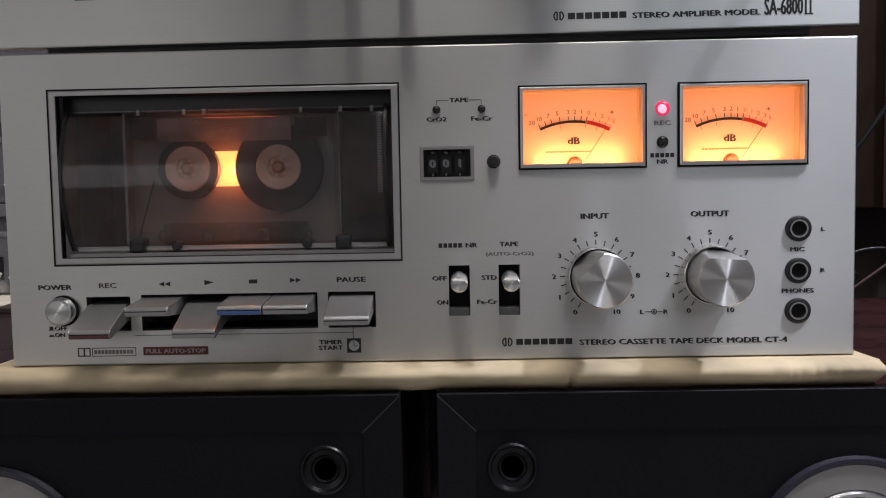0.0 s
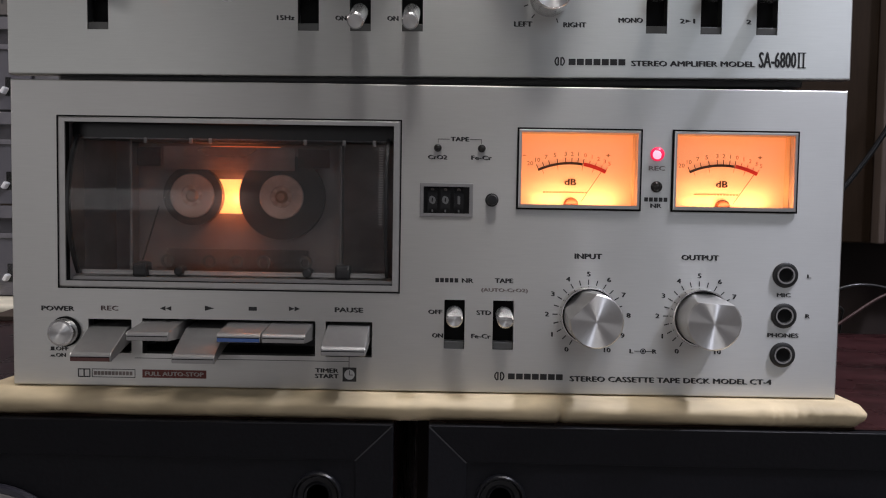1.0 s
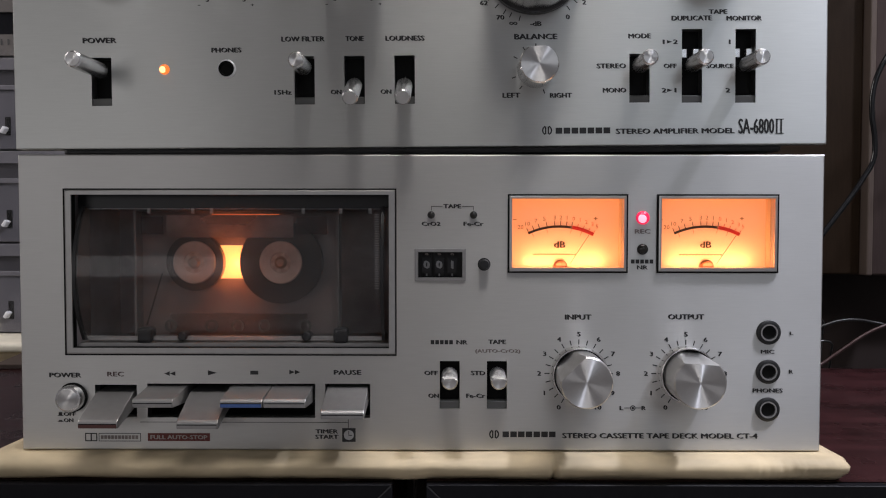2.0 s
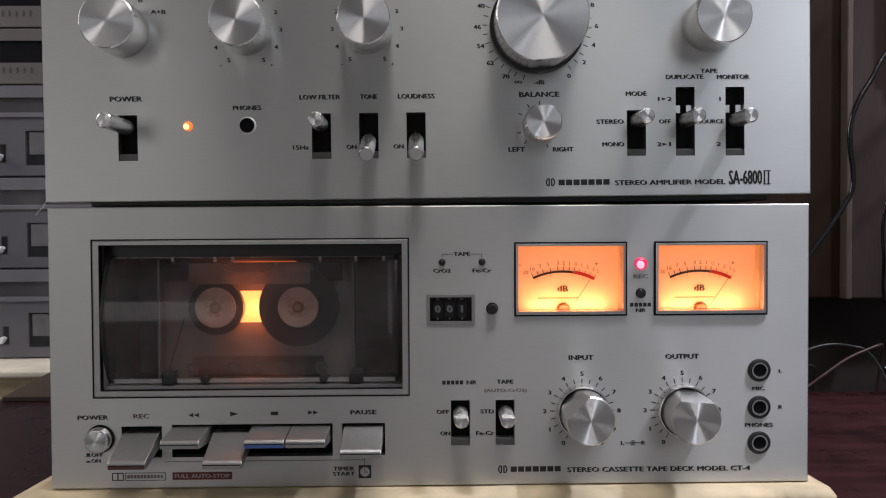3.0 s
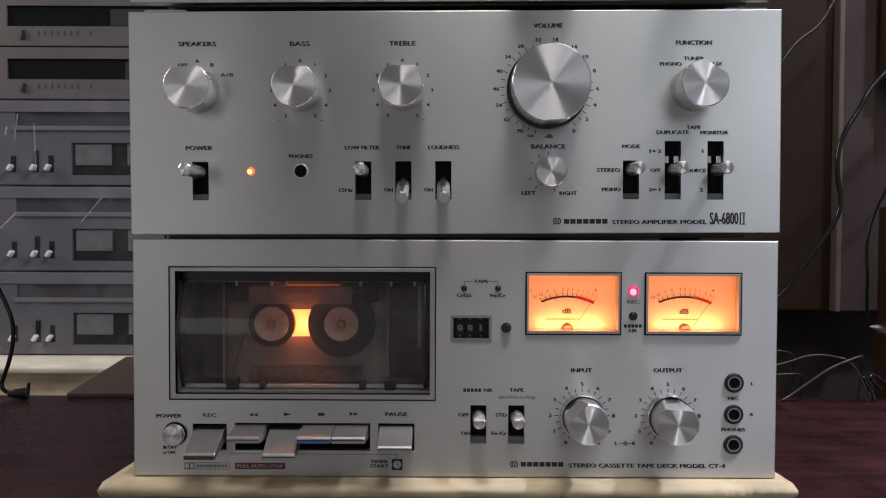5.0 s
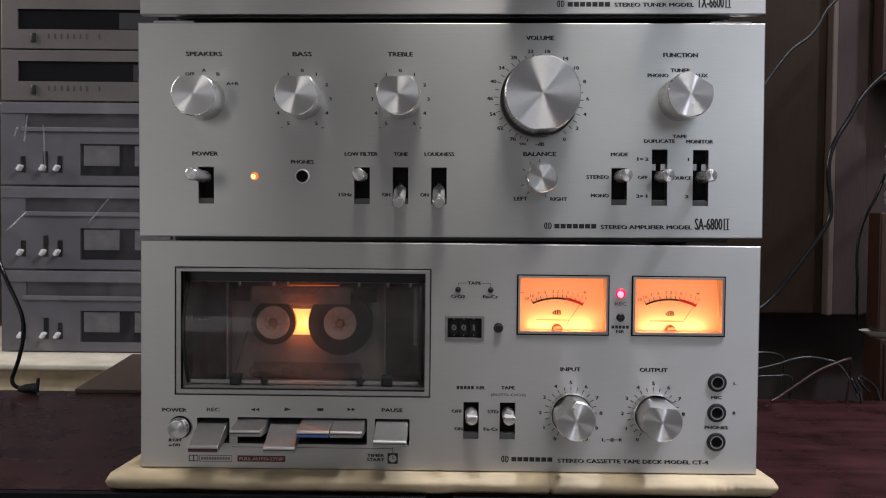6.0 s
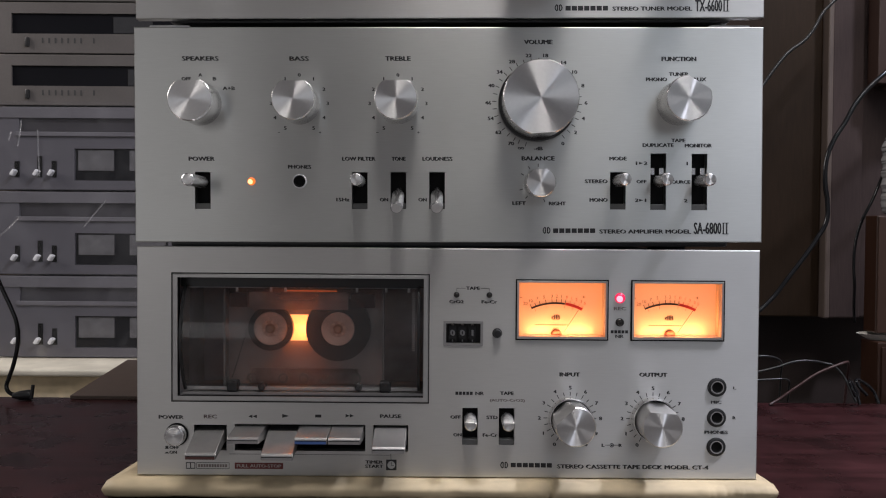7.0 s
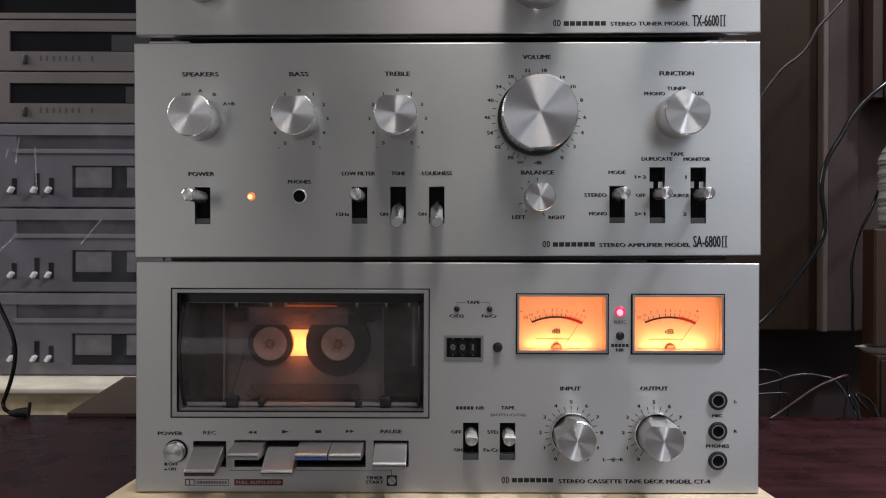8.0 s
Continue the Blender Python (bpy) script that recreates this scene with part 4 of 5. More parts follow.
printed(apanel, [
    ("LOUDNESS", -0.0072, 0.1945, 0.0023, 0.0180), ("15Hz", -0.0647, 0.1697, 0.0021, 0.0078), ("ON", -0.0397, 0.1697, 0.0021, 0.0048),
    ("ON", -0.0163, 0.1697, 0.0021, 0.0048), ("BALANCE", 0.0540, 0.1948, 0.0025, 0.0198), ("LEFT", 0.0425, 0.1676, 0.0022, 0.0080),
    ("RIGHT", 0.0657, 0.1674, 0.0022, 0.0100), ("MODE", 0.1025, 0.1947, 0.0022, 0.0103), ("STEREO", 0.0893, 0.1809, 0.0022, 0.0135),
    ("MONO", 0.0908, 0.1696, 0.0022, 0.0107), ("TAPE", 0.1390, 0.2057, 0.0020, 0.0084), ("DUPLICATE", 0.1268, 0.2028, 0.0022, 0.0186),
])
printed(apanel, [
    ("MONITOR", 0.1512, 0.2026, 0.0022, 0.0162), ("1", 0.1137, 0.1919, 0.0020, 0.0006), ("2", 0.1192, 0.1919, 0.0020, 0.0020),
    ("OFF", 0.1168, 0.1807, 0.0020, 0.0058), ("2", 0.1140, 0.1694, 0.0020, 0.0020), ("1", 0.1193, 0.1694, 0.0020, 0.0006),
    ("1", 0.1445, 0.1917, 0.0020, 0.0005), ("SOURCE", 0.1400, 0.1805, 0.0020, 0.0125), ("2", 0.1438, 0.1692, 0.0020, 0.0020),
    ("O", -0.1570, 0.1805, 0.0020, 0.0018), ("STEREO AMPLIFIER MODEL", 0.1193, 0.1504, 0.0024, 0.0555),
])
lettering("SA-6800", 0.1572, 0.1524, 0.0070, apanel, 0.0165, bold=0.030)
bars(0.1664, 0.1705, 0.1523, 0.0070, 2, apanel, gap=0.62, name="numeral")
bars(0.1662, 0.1700, 0.1556, 0.0004, 1, apanel, gap=0.0, name="numeral")
bars(0.1662, 0.1700, 0.1490, 0.0004, 1, apanel, gap=0.0, name="numeral")
icon([tri(0.1152, 0.1919, 0.0026, 0.0008)], apanel)
icon([tri(0.1154, 0.1694, 0.0026, 0.0008)], apanel)
logo_ring(apanel, 0.0592, 0.1511, 0.0024)
bars(0.0632, 0.0894, 0.1509, 0.0028, 7, apanel, gap=0.16)
ticks(0.0540, 0.1796, 0.0100, 0.0120, (-140, -110, -60, -30, 0, 160), apanel, 0.0005)

for bx in (-0.172, 0.172):
    part("top_bracket", box(bx - 0.0125, bx + 0.0125, 0.0070, 0.034, 0.2722, 0.2771, 0.0008), TIP_WHITE, amp, "pale end bracket above the front panel")

# ---- the tuner ----
tuner = thing("stereo_tuner", "silver stereo tuner standing on top of the amplifier", "tuner", (0.0025, 0, 0.0012))
tuner.rotation_euler.y = -radians(0.50)
TZ = 0.2785
tpanel = part("front_panel", plate(-0.1906, 0.190, TZ, TZ + 0.1300, 0, 0.006, [(-0.15, 0.15, TZ + 0.060, TZ + 0.105)]), BRUSHED, tuner, "brushed aluminium front panel")
case_behind(tuner, TZ - 0.0010, TZ + 0.1270)
part("dial_window", box(-0.150, 0.150, 0.003, 0.006, TZ + 0.060, TZ + 0.105), BLACK, tuner, "black tuning dial window")
for x in (-0.150, 0.140):
    knob(tuner, x, TZ + 0.0310, 0.0120, 0.0225, 0.82, 0)
knob(tuner, 0.0540, TZ + 0.0345, 0.0200, 0.0225, 1.0, 0)
logo_ring(tpanel, 0.0655, 0.2847, 0.0024)
bars(0.0697, 0.0960, 0.2844, 0.0028, 7, tpanel, gap=0.16)
lettering("STEREO TUNER MODEL", 0.1222, 0.2841, 0.0024, tpanel, 0.0480, bold=0.10)
lettering("TX-6600", 0.1562, 0.2858, 0.0070, tpanel, 0.0160, bold=0.030)
bars(0.1652, 0.1693, 0.2858, 0.0070, 2, tpanel, gap=0.62, name="numeral")
bars(0.1650, 0.1688, 0.2891, 0.0004, 1, tpanel, gap=0.0, name="numeral")
bars(0.1650, 0.1688, 0.2825, 0.0004, 1, tpanel, gap=0.0, name="numeral")


# ---- support: cream board and two loudspeakers ----
def rough_slab(x0, x1, y0, y1, z0, z1, seed, ragged=0.0010, crack=9.0, rough_from=9.0):
    """A soft-edged board: rounded rims, a wavy front and ragged ends."""
    rnd = random.Random(seed)
    bm = bmesh.new()
    nx = 420
    h = z1 - z0
    prof = [(y1, z0), (y0 + 0.0080, z0), (y0 + 0.0036, z0 + h * 0.17), (y0 + 0.0009, z0 + h * 0.40), (y0, z0 + h * 0.58), (y0 + 0.0007, z0 + h * 0.74), (y0 + 0.0052, z0 + h * 0.95), (y1, z1)]
    rows = []
    for i in range(nx + 1):
        u = i / nx
        end = min(u, 1 - u) * (x1 - x0)
        sag = 0.0016 * max(0, 1 - end / 0.008) ** 2
        row = []
        for k, (y, z) in enumerate(prof):
            x = x0 + (x1 - x0) * u
            wob = noise.noise((x * 22 + seed, k * 0.7, seed)) * 0.0011 + noise.noise((x * 90, k * 1.3, seed)) * 0.0004
            if 0 < k < 7:
                y += wob + sag * 1.3 + 0.0026 * math.exp(-((x - crack) / 0.0011) ** 2)
                if x > rough_from:
                    y += noise.noise((x * 420, z * 420, seed)) * 0.0009
                z += wob * 0.4 - (sag * (z - z0) / h * 0.6 if k > 1 else 0)
            taper = 0.08 * max(0, 1 - end / 0.08) * (y - y0) * (1 if u < 0.5 else -1)
            row.append(bm.verts.new((x + taper + (rnd.uniform(-1, 1) * ragged if end < 0.004 else 0), y, z)))
        rows.append(row)
    for a, b in zip(rows, rows[1:]):
        for k in range(len(prof)):
            j = (k + 1) % len(prof)
            bm.faces.new([a[k], a[j], b[j], b[k]])
    bm.faces.new(rows[0])
    bm.faces.new(rows[-1][::-1])
    return bm


SPK_TOP = -0.0120
tagged(part("support_board", rough_slab(-0.2065, 0.1985, -0.0135, 0.27, SPK_TOP, 0.0, 4, crack=0.0625, rough_from=0.150), CREAM, smooth=True, sharp=180), "worn cream board with rounded edge under the tape deck", "board")


mat_worn = mat("worn_edge_grey", (0.04, 0.04, 0.044), 0.5, 0, 200, 0.6)


def loudspeaker(x0, x1, mirror):
    """A bookshelf loudspeaker lying on its side: veneered box, mitred black front frame, recessed baffle, woofer and port."""
    z0, z1, y0 = -0.30, SPK_TOP, -0.0145
    sp = thing("loudspeaker", "black-fronted loudspeaker with dark red veneer lying on its side", "loudspeaker", ((x0 + x1) / 2, 0, z0), "loudspeakers under the stack")
    ox = (x0 + x1) / 2
    half = (x1 - x0) / 2
    part("cabinet", box(-half, half, y0 + 0.004, 0.283, 0, z1 - z0, 0.0008), VENEER, sp, "dark red wood veneer cabinet")
    m = 0.0172
    fr = bmesh.new()
    a = [(-half, 0), (half, 0), (half, z1 - z0), (-half, z1 - z0)]
    b = [(-half + m, m), (half - m, m), (half - m, z1 - z0 - m), (-half + m, z1 - z0 - m)]
    for i in range(4):
        j = (i + 1) % 4
        g = 0.00022
        def shift(p, q):
            d = Vector((q[0] - p[0], q[1] - p[1])).normalized() * g
            return (p[0] + d.x, p[1] + d.y)
        quad = [shift(a[i], a[j]), shift(a[j], a[i]), shift(b[j], b[i]), shift(b[i], b[j])]
        front = [fr.verts.new((x, y0 + (0.0 if k < 2 else 0.0022), z)) for k, (x, z) in enumerate(quad)]
        back = [fr.verts.new((x, y0 + 0.006, z)) for x, z in quad]
        fr.faces.new(front)
        for k in range(4):
            l = (k + 1) % 4
            fr.faces.new([front[k], front[l], back[l], back[k]])
    bmesh.ops.bevel(fr, geom=[e for e in fr.edges if all(v.co.y < y0 + 0.004 for v in e.verts)], offset=0.0004, segments=2, profile=0.5, affect="EDGES")
    part("front_frame", fr, BAFFLE, sp, "black mitred front frame")
    for sx, sz in ((-1, 1), (1, 1), (-1, -1), (1, -1)):
        cz0 = z1 - z0 if sz > 0 else 0.0
        seam = bmesh.new()
        w = 0.00022
        pts = [(sx * half - sx * 0.0004 - w * sx, cz0 - sz * 0.0004 + w * sz), (sx * half - sx * 0.0004 + w * sx, cz0 - sz * 0.0004 - w * sz), (sx * (half - m) + w * sx, cz0 - sz * m - w * sz), (sx * (half - m) - w * sx, cz0 - sz * m + w * sz)]
        seam.faces.new([seam.verts.new((x, y0 + (0.0 if k < 2 else 0.0022) - 0.00025, z)) for k, (x, z) in enumerate(pts)])
        part("mitre_seam", seam, mat_worn, sp, "worn pale mitre seam")
    part("baffle", box(-half + m - 0.0005, half - m + 0.0005, y0 + 0.0030, y0 + 0.0060, m - 0.0005, z1 - z0 - m + 0.0005), BAFFLE, sp, "black baffle")
    s = -1 if mirror else 1
    port_x = (0.036 - ox) if not mirror else (-0.0465 - ox)
    port = part("port", lathe([(0.0112, 0.0010), (0.0112, -0.0022), (0.0106, -0.0030), (0.0099, -0.0028), (0.0088, -0.0010), (0.0066, -0.0004), (0.0058, -0.0010), (0.0050, -0.0004), (0.0048, 0.008)], 40), mat("glossy_black_moulding", (0.008, 0.008, 0.010), 0.28, spec=0.3), sp, "black round mounting socket", (port_x, y0 + 0.0030, -0.0456 - z0), smooth=True)
    # Flat black disc stands in for the shade inside the port.
    part("port_shade_disc", lathe([(0.0049, 0.0), (0.0, 0.0)], 28), SLOT, port, "", (0, 0.0, 0))
    wx = (0.185 - ox) if not mirror else (-0.1965 - ox)
    wz = -0.0420 - 0.0445 - z0
    woofer = part("woofer", lathe([(0.0440, 0.0), (0.0447, -0.0020), (0.0438, -0.0040), (0.0420, -0.0042), (0.0408, -0.0030)], 64), mat("glossy_rubber", (0.028, 0.027, 0.040), 0.3), sp, "grey woofer with a black rim", (wx, y0 + 0.0030, wz), smooth=True)
    part("surround", lathe([(0.0414, -0.0030), (0.0300, -0.0034), (0.0292, -0.0020)], 64), CONE, woofer, "grey metal ring", smooth=True)
    part("bright_ring", lathe([(0.0296, -0.0030), (0.0288, -0.0052), (0.0272, -0.0048), (0.0262, -0.0015)], 64), CHROME, woofer, "bright inner ring", smooth=True)
    part("cone", lathe([(0.0266, -0.0012), (0.0110, 0.0000), (0.0095, -0.0015), (0.0, -0.0045)], 48), mat("dark_cone", (0.06, 0.06, 0.06), 0.6), woofer, "dark cone", smooth=True)
    for k in range(4):
        an = radians(50 + 90 * k)
        part("screw", lathe([(0.0022, 0.0), (0.0022, -0.0044), (0.0013, -0.0050), (0, -0.0050)], 14), CHROME, woofer, "", (0.0350 * math.cos(an), 0, 0.0350 * math.sin(an)), smooth=True)
    return sp


loudspeaker(-0.470, -0.0125, True)
loudspeaker(0.0032, 0.462, False)

# ---- behind, to the left: a wrapped stack of older units ----
BSX, BSY = -0.479, 0.76
plinth = thing("plinth", "cream painted board and block under the wrapped stack", "plinth", (-0.50, 0, -0.30))
part("block", box(-0.36, 0.34, 0.672, 1.10, 0, 0.2382, 0.004), CREAM, plinth, "yellowed cream block")
part("top_board", box(-0.37, 0.35, 0.656, 1.11, 0.2385, 0.2485, 0.0035, 4), CREAM_PALE, plinth, "pale board with a rounded front edge", smooth=True)
lb = bmesh.new()
rim = [(-0.356, 0.272), (0.10, 0.272), (0.10, 0.485), (-0.384, 0.485)]
low, top = [[lb.verts.new((x, y, SPK_TOP + h)) for x, y in rim] for h in (0.0002, 0.0040)]
for i in range(4):
    j = (i + 1) % 4
    lb.faces.new([low[i], low[j], top[j], top[i]])
lb.faces.new(low[::-1])
lb.faces.new(top)
bmesh.ops.bevel(lb, geom=lb.edges[:], offset=0.0005, segments=2, profile=0.5, affect="EDGES")
tagged(part("loose_board", lb, BOARD), "thin dark brown board lying behind the loudspeaker", "board")


DIM_FACE = mat("dim_meter_face", (0.135, 0.130, 0.135), 0.5, 0, 60, 0.2, 0, (1, 1, 1), 0.3, 60)
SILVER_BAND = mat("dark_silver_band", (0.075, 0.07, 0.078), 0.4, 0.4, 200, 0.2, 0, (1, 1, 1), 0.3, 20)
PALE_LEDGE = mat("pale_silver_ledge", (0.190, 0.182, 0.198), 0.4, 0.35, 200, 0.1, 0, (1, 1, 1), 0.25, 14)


def old_amp(z0, z1):
    u = thing("stereo_unit", "old silver amplifier with sliders and dark meters wrapped in clear plastic", "amplifier", (BSX, BSY, z0), "wrapped stack of stereo units")
    h = z1 - z0
    part("case", box(-0.206, 0.210, 0.006, 0.30, 0.002, h - 0.002), CASE, u)
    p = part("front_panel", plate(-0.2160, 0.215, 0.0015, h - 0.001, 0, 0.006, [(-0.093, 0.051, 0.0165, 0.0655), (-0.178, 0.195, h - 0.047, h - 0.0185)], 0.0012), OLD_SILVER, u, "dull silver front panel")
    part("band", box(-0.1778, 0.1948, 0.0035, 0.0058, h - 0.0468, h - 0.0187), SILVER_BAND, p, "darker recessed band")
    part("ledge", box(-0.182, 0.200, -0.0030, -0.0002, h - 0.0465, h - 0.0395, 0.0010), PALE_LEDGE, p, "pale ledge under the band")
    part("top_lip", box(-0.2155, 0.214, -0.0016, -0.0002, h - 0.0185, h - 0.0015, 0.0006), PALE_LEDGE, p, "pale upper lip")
    window = part("meter_window", box(-0.0928, 0.0508, 0.0040, 0.0058, 0.0167, 0.0653), OLD_DARK, u, "dark meter window")
    for mx in (-0.088, -0.009):
        part("meter_face", box(mx, mx + 0.055, 0.0022, 0.0038, 0.0320, 0.0632), DIM_FACE, window, "unlit grey meter face")
    for sx, high in ((-0.181, 0.0455), (-0.146, 0.0537), (-0.124, 0.0463)):
        st = part("slider_slot", box(sx - 0.0038, sx + 0.0038, -0.0008, -0.0001, 0.0207, high), SLOT, u)
        tip = box(-0.0026, 0.0026, -0.012, -0.0008, -0.0050, 0.0050, 0.0014)
        tip.transform(Matrix.Translation((sx - 0.0022, 0, 0.0275)) @ Matrix.Rotation(radians(32), 4, "Y"))
        part("slider", tip, TIP_WHITE, st, "bright slider tip")


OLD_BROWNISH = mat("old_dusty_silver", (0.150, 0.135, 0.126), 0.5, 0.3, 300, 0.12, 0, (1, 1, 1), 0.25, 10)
FADED_PRINT = mat("faded_print", (0.045, 0.044, 0.043), 0.6)


def old_tuner(z0, z1, end):
    u = thing("stereo_unit", "old silver tuner with a long dark dial window", "tuner", (BSX, BSY, z0), "wrapped stack of stereo units")
    h = z1 - z0
    part("case", box(-0.206, 0.210, 0.006, 0.28, 0.002, h - 0.002), CASE, u)
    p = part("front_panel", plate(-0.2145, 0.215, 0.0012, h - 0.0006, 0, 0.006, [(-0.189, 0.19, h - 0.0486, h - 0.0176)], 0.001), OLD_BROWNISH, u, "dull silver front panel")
    part("dial_window", box(-0.1888, 0.1898, 0.003, 0.0056, h - 0.0484, h - 0.0178), OLD_DARK, p, "dark dial window")
    part("window_end", box(end, end + 0.060, 0.0015, 0.0028, h - 0.0470, h - 0.0225), mat("grey_window_end", (0.028, 0.028, 0.030), 0.4), p)
    part("push_button", box(-0.0036, 0.0036, -0.003, -0.0002, -0.0070, 0.0070, 0.0012), BLACK, u, "dark upright push button", (-0.164, 0, 0.0180), smooth=True)
    for k in range(9):
        if k != 7:
            bx = -0.141 + 0.0098 * k
            part("preset_key", box(bx - 0.0012, bx + 0.0012, -0.0005, -0.0002, 0.0165, 0.0245, 0.0001), FADED_PRINT, u, "narrow dark preset key")


def dark_unit(z0, z1):
    """The topmost unit, nearly all dark front with a thin silver rim below."""
    u = thing("stereo_unit", "old stereo unit with a nearly black front", "stereo unit", (BSX, BSY, z0), "wrapped stack of stereo units")
    h = z1 - z0
    part("case", box(-0.206, 0.210, 0.006, 0.28, 0.002, h - 0.002), CASE, u)
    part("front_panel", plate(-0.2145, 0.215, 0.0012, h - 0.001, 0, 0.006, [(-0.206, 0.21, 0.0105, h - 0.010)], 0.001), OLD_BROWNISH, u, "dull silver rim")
    part("dark_front", box(-0.2058, 0.2098, 0.003, 0.0056, 0.0107, h - 0.0102), OLD_DARK, u, "black glossy front")


for z0, z1 in ((-0.0515, 0.0766), (0.0766, 0.2067), (0.2067, 0.3368)):
    old_amp(z0, z1)
old_tuner(0.3368, 0.4164, -0.011)
old_tuner(0.4164, 0.4960, -0.033)
dark_unit(0.4960, 0.6000)


def wrap_sheet():
    """A loose film with folds in front of the stack."""
    bm = bmesh.new()
    nx, nz = 46, 60
    rows = []
    for j in range(nz + 1):
        z = -0.046 + 0.388 * j / nz
        row = []
        for i in range(nx + 1):
            x = -0.76 + 0.50 * i / nx
            y = BSY - 0.018 + 0.010 * noise.noise((x * 14 + z * 9, z * 5, 3)) + 0.004 * noise.noise((x * 60 - z * 34, z * 16, 7))
            row.append(bm.verts.new((x, y, z)))
        rows.append(row)
    for a, b in zip(rows, rows[1:]):
        for i in range(nx):
            bm.faces.new([a[i], a[i + 1], b[i + 1], b[i]])
    return bm


wrap = tagged(part("plastic_wrap", wrap_sheet(), WRAP, smooth=True), "loose clear plastic film over the old units", "plastic film")
wrap.visible_shadow = False
for fx, fz, fl, ft in ((-0.640, 0.292, 0.040, 8), (-0.612, 0.262, 0.070, -2), (-0.5275, 0.172, 0.052, 40), (-0.655, 0.152, 0.040, 46), (-0.655, 0.287, 0.014, 12)):
    fold = box(-0.0009, 0.0009, -0.0012, 0.0002, -fl / 2, fl / 2, 0.0002)
    fold.transform(Matrix.Translation((fx, BSY - 0.0305, fz)) @ Matrix.Rotation(radians(ft), 4, "Y"))
    part("fold", fold, FOLD, wrap, "bright crease").visible_shadow = False


# ---- cables ----
def cable(points, radius, material, label, parent=None):
    cu = bpy.data.curves.new("cable", "CURVE")
    cu.dimensions, cu.bevel_depth, cu.bevel_resolution, cu.resolution_u = "3D", radius, 3, 8
    sp = cu.splines.new("BEZIER")
    sp.bezier_points.add(len(points) - 1)
    for bp, p in zip(sp.bezier_points, points):
        bp.co, bp.handle_left_type, bp.handle_right_type = p, "AUTO", "AUTO"
    tmp = bpy.data.objects.new("scratch_cable", cu)
    me = bpy.data.meshes.new_from_object(tmp)
    bpy.data.objects.remove(tmp)
    bpy.data.curves.remove(cu)
    me.name = "cable"
    me.materials.append(material)
    me.shade_smooth()
    return tagged(new("cable", me), label, "cable")


CABLE = mat("black_cable", (0.007, 0.007, 0.008), 0.17, spec=0.4)
CABLE_GREY = mat("grey_cable", (0.020, 0.020, 0.020), 0.32)
CABLE_PINK = mat("dull_red_cable", (0.048, 0.022, 0.021), 0.45)
cable([(0.455, 0.372, 0.450), (0.401, 0.360, 0.392), (0.391, 0.360, 0.381), (0.381, 0.360, 0.363), (0.373, 0.360, 0.353), (0.355, 0.360, 0.339), (0.341, 0.360, 0.322), (0.324, 0.360, 0.298), (0.296, 0.350, 0.270), (0.240, 0.310, 0.240), (0.170, 0.285, 0.220)], 0.0017, CABLE_GREY, "thin grey cable hanging behind the amplifier")
cable([(0.560, 0.380, 0.380), (0.470, 0.350, 0.330), (0.431, 0.340, 0.301), (0.417, 0.340, 0.284), (0.406, 0.340, 0.264), (0.394, 0.340, 0.244), (0.388, 0.340, 0.226), (0.387, 0.340, 0.203), (0.390, 0.340, 0.180), (0.389, 0.340, 0.163), (0.380, 0.340, 0.146), (0.368, 0.340, 0.128), (0.351, 0.340, 0.105), (0.335, 0.340, 0.084), (0.316, 0.338, 0.068), (0.270, 0.325, 0.050), (0.170, 0.288, 0.050)], 0.0024, CABLE, "thick glossy black mains cable hanging behind the stack")
cable([(0.230, 0.290, 0.004), (0.302, 0.300, 0.014), (0.323, 0.300, 0.019), (0.342, 0.300, 0.025), (0.356, 0.300, 0.026), (0.370, 0.300, 0.024), (0.380, 0.298, 0.021), (0.395, 0.285, -0.0105)], 0.0012, CABLE_GREY, "thin grey wire arching behind the loudspeaker")
cable([(0.305, 0.268, -0.0108), (0.313, 0.270, -0.007), (0.330, 0.270, 0.005), (0.351, 0.270, 0.019), (0.367, 0.270, 0.026), (0.377, 0.272, 0.029), (0.387, 0.285, 0.026), (0.394, 0.300, 0.012), (0.396, 0.312, -0.030)], 0.0013, CABLE_PINK, "thin dull red wire arching above the loudspeaker")
cable([(0.240, 0.290, 0.024), (0.303, 0.300, 0.030), (0.317, 0.300, 0.030), (0.328, 0.302, 0.026), (0.336, 0.318, 0.010), (0.338, 0.330, -0.040)], 0.0010, CABLE_GREY, "thin grey wire behind the stack")
cable([(0.240, 0.285, 0.000), (0.305, 0.300, 0.0065), (0.322, 0.300, 0.0075), (0.335, 0.302, 0.0070), (0.344, 0.318, -0.006), (0.346, 0.330, -0.040)], 0.0010, CABLE_GREY, "thin grey wire behind the stack")
cable([(0.520, 0.370, 0.285), (0.470, 0.360, 0.245), (0.446, 0.345, 0.205), (0.436, 0.340, 0.186), (0.425, 0.340, 0.163), (0.419, 0.340, 0.140), (0.418, 0.340, 0.117), (0.419, 0.340, 0.100), (0.423, 0.348, 0.074), (0.426, 0.352, 0.058)], 0.0015, CABLE, "thin black wire hanging beside the wooden box")
cable([(-0.470, 0.300, 0.190), (-0.426, 0.274, 0.105), (-0.418, 0.272, 0.089), (-0.411, 0.272, 0.074), (-0.406, 0.272, 0.060), (-0.405, 0.272, 0.043), (-0.409, 0.272, 0.022), (-0.414, 0.272, 0.007), (-0.416, 0.272, 0.000), (-0.412, 0.270, -0.0055), (-0.401, 0.268, -0.0068)], 0.0019, CABLE, "black cable hanging in front of the old units")
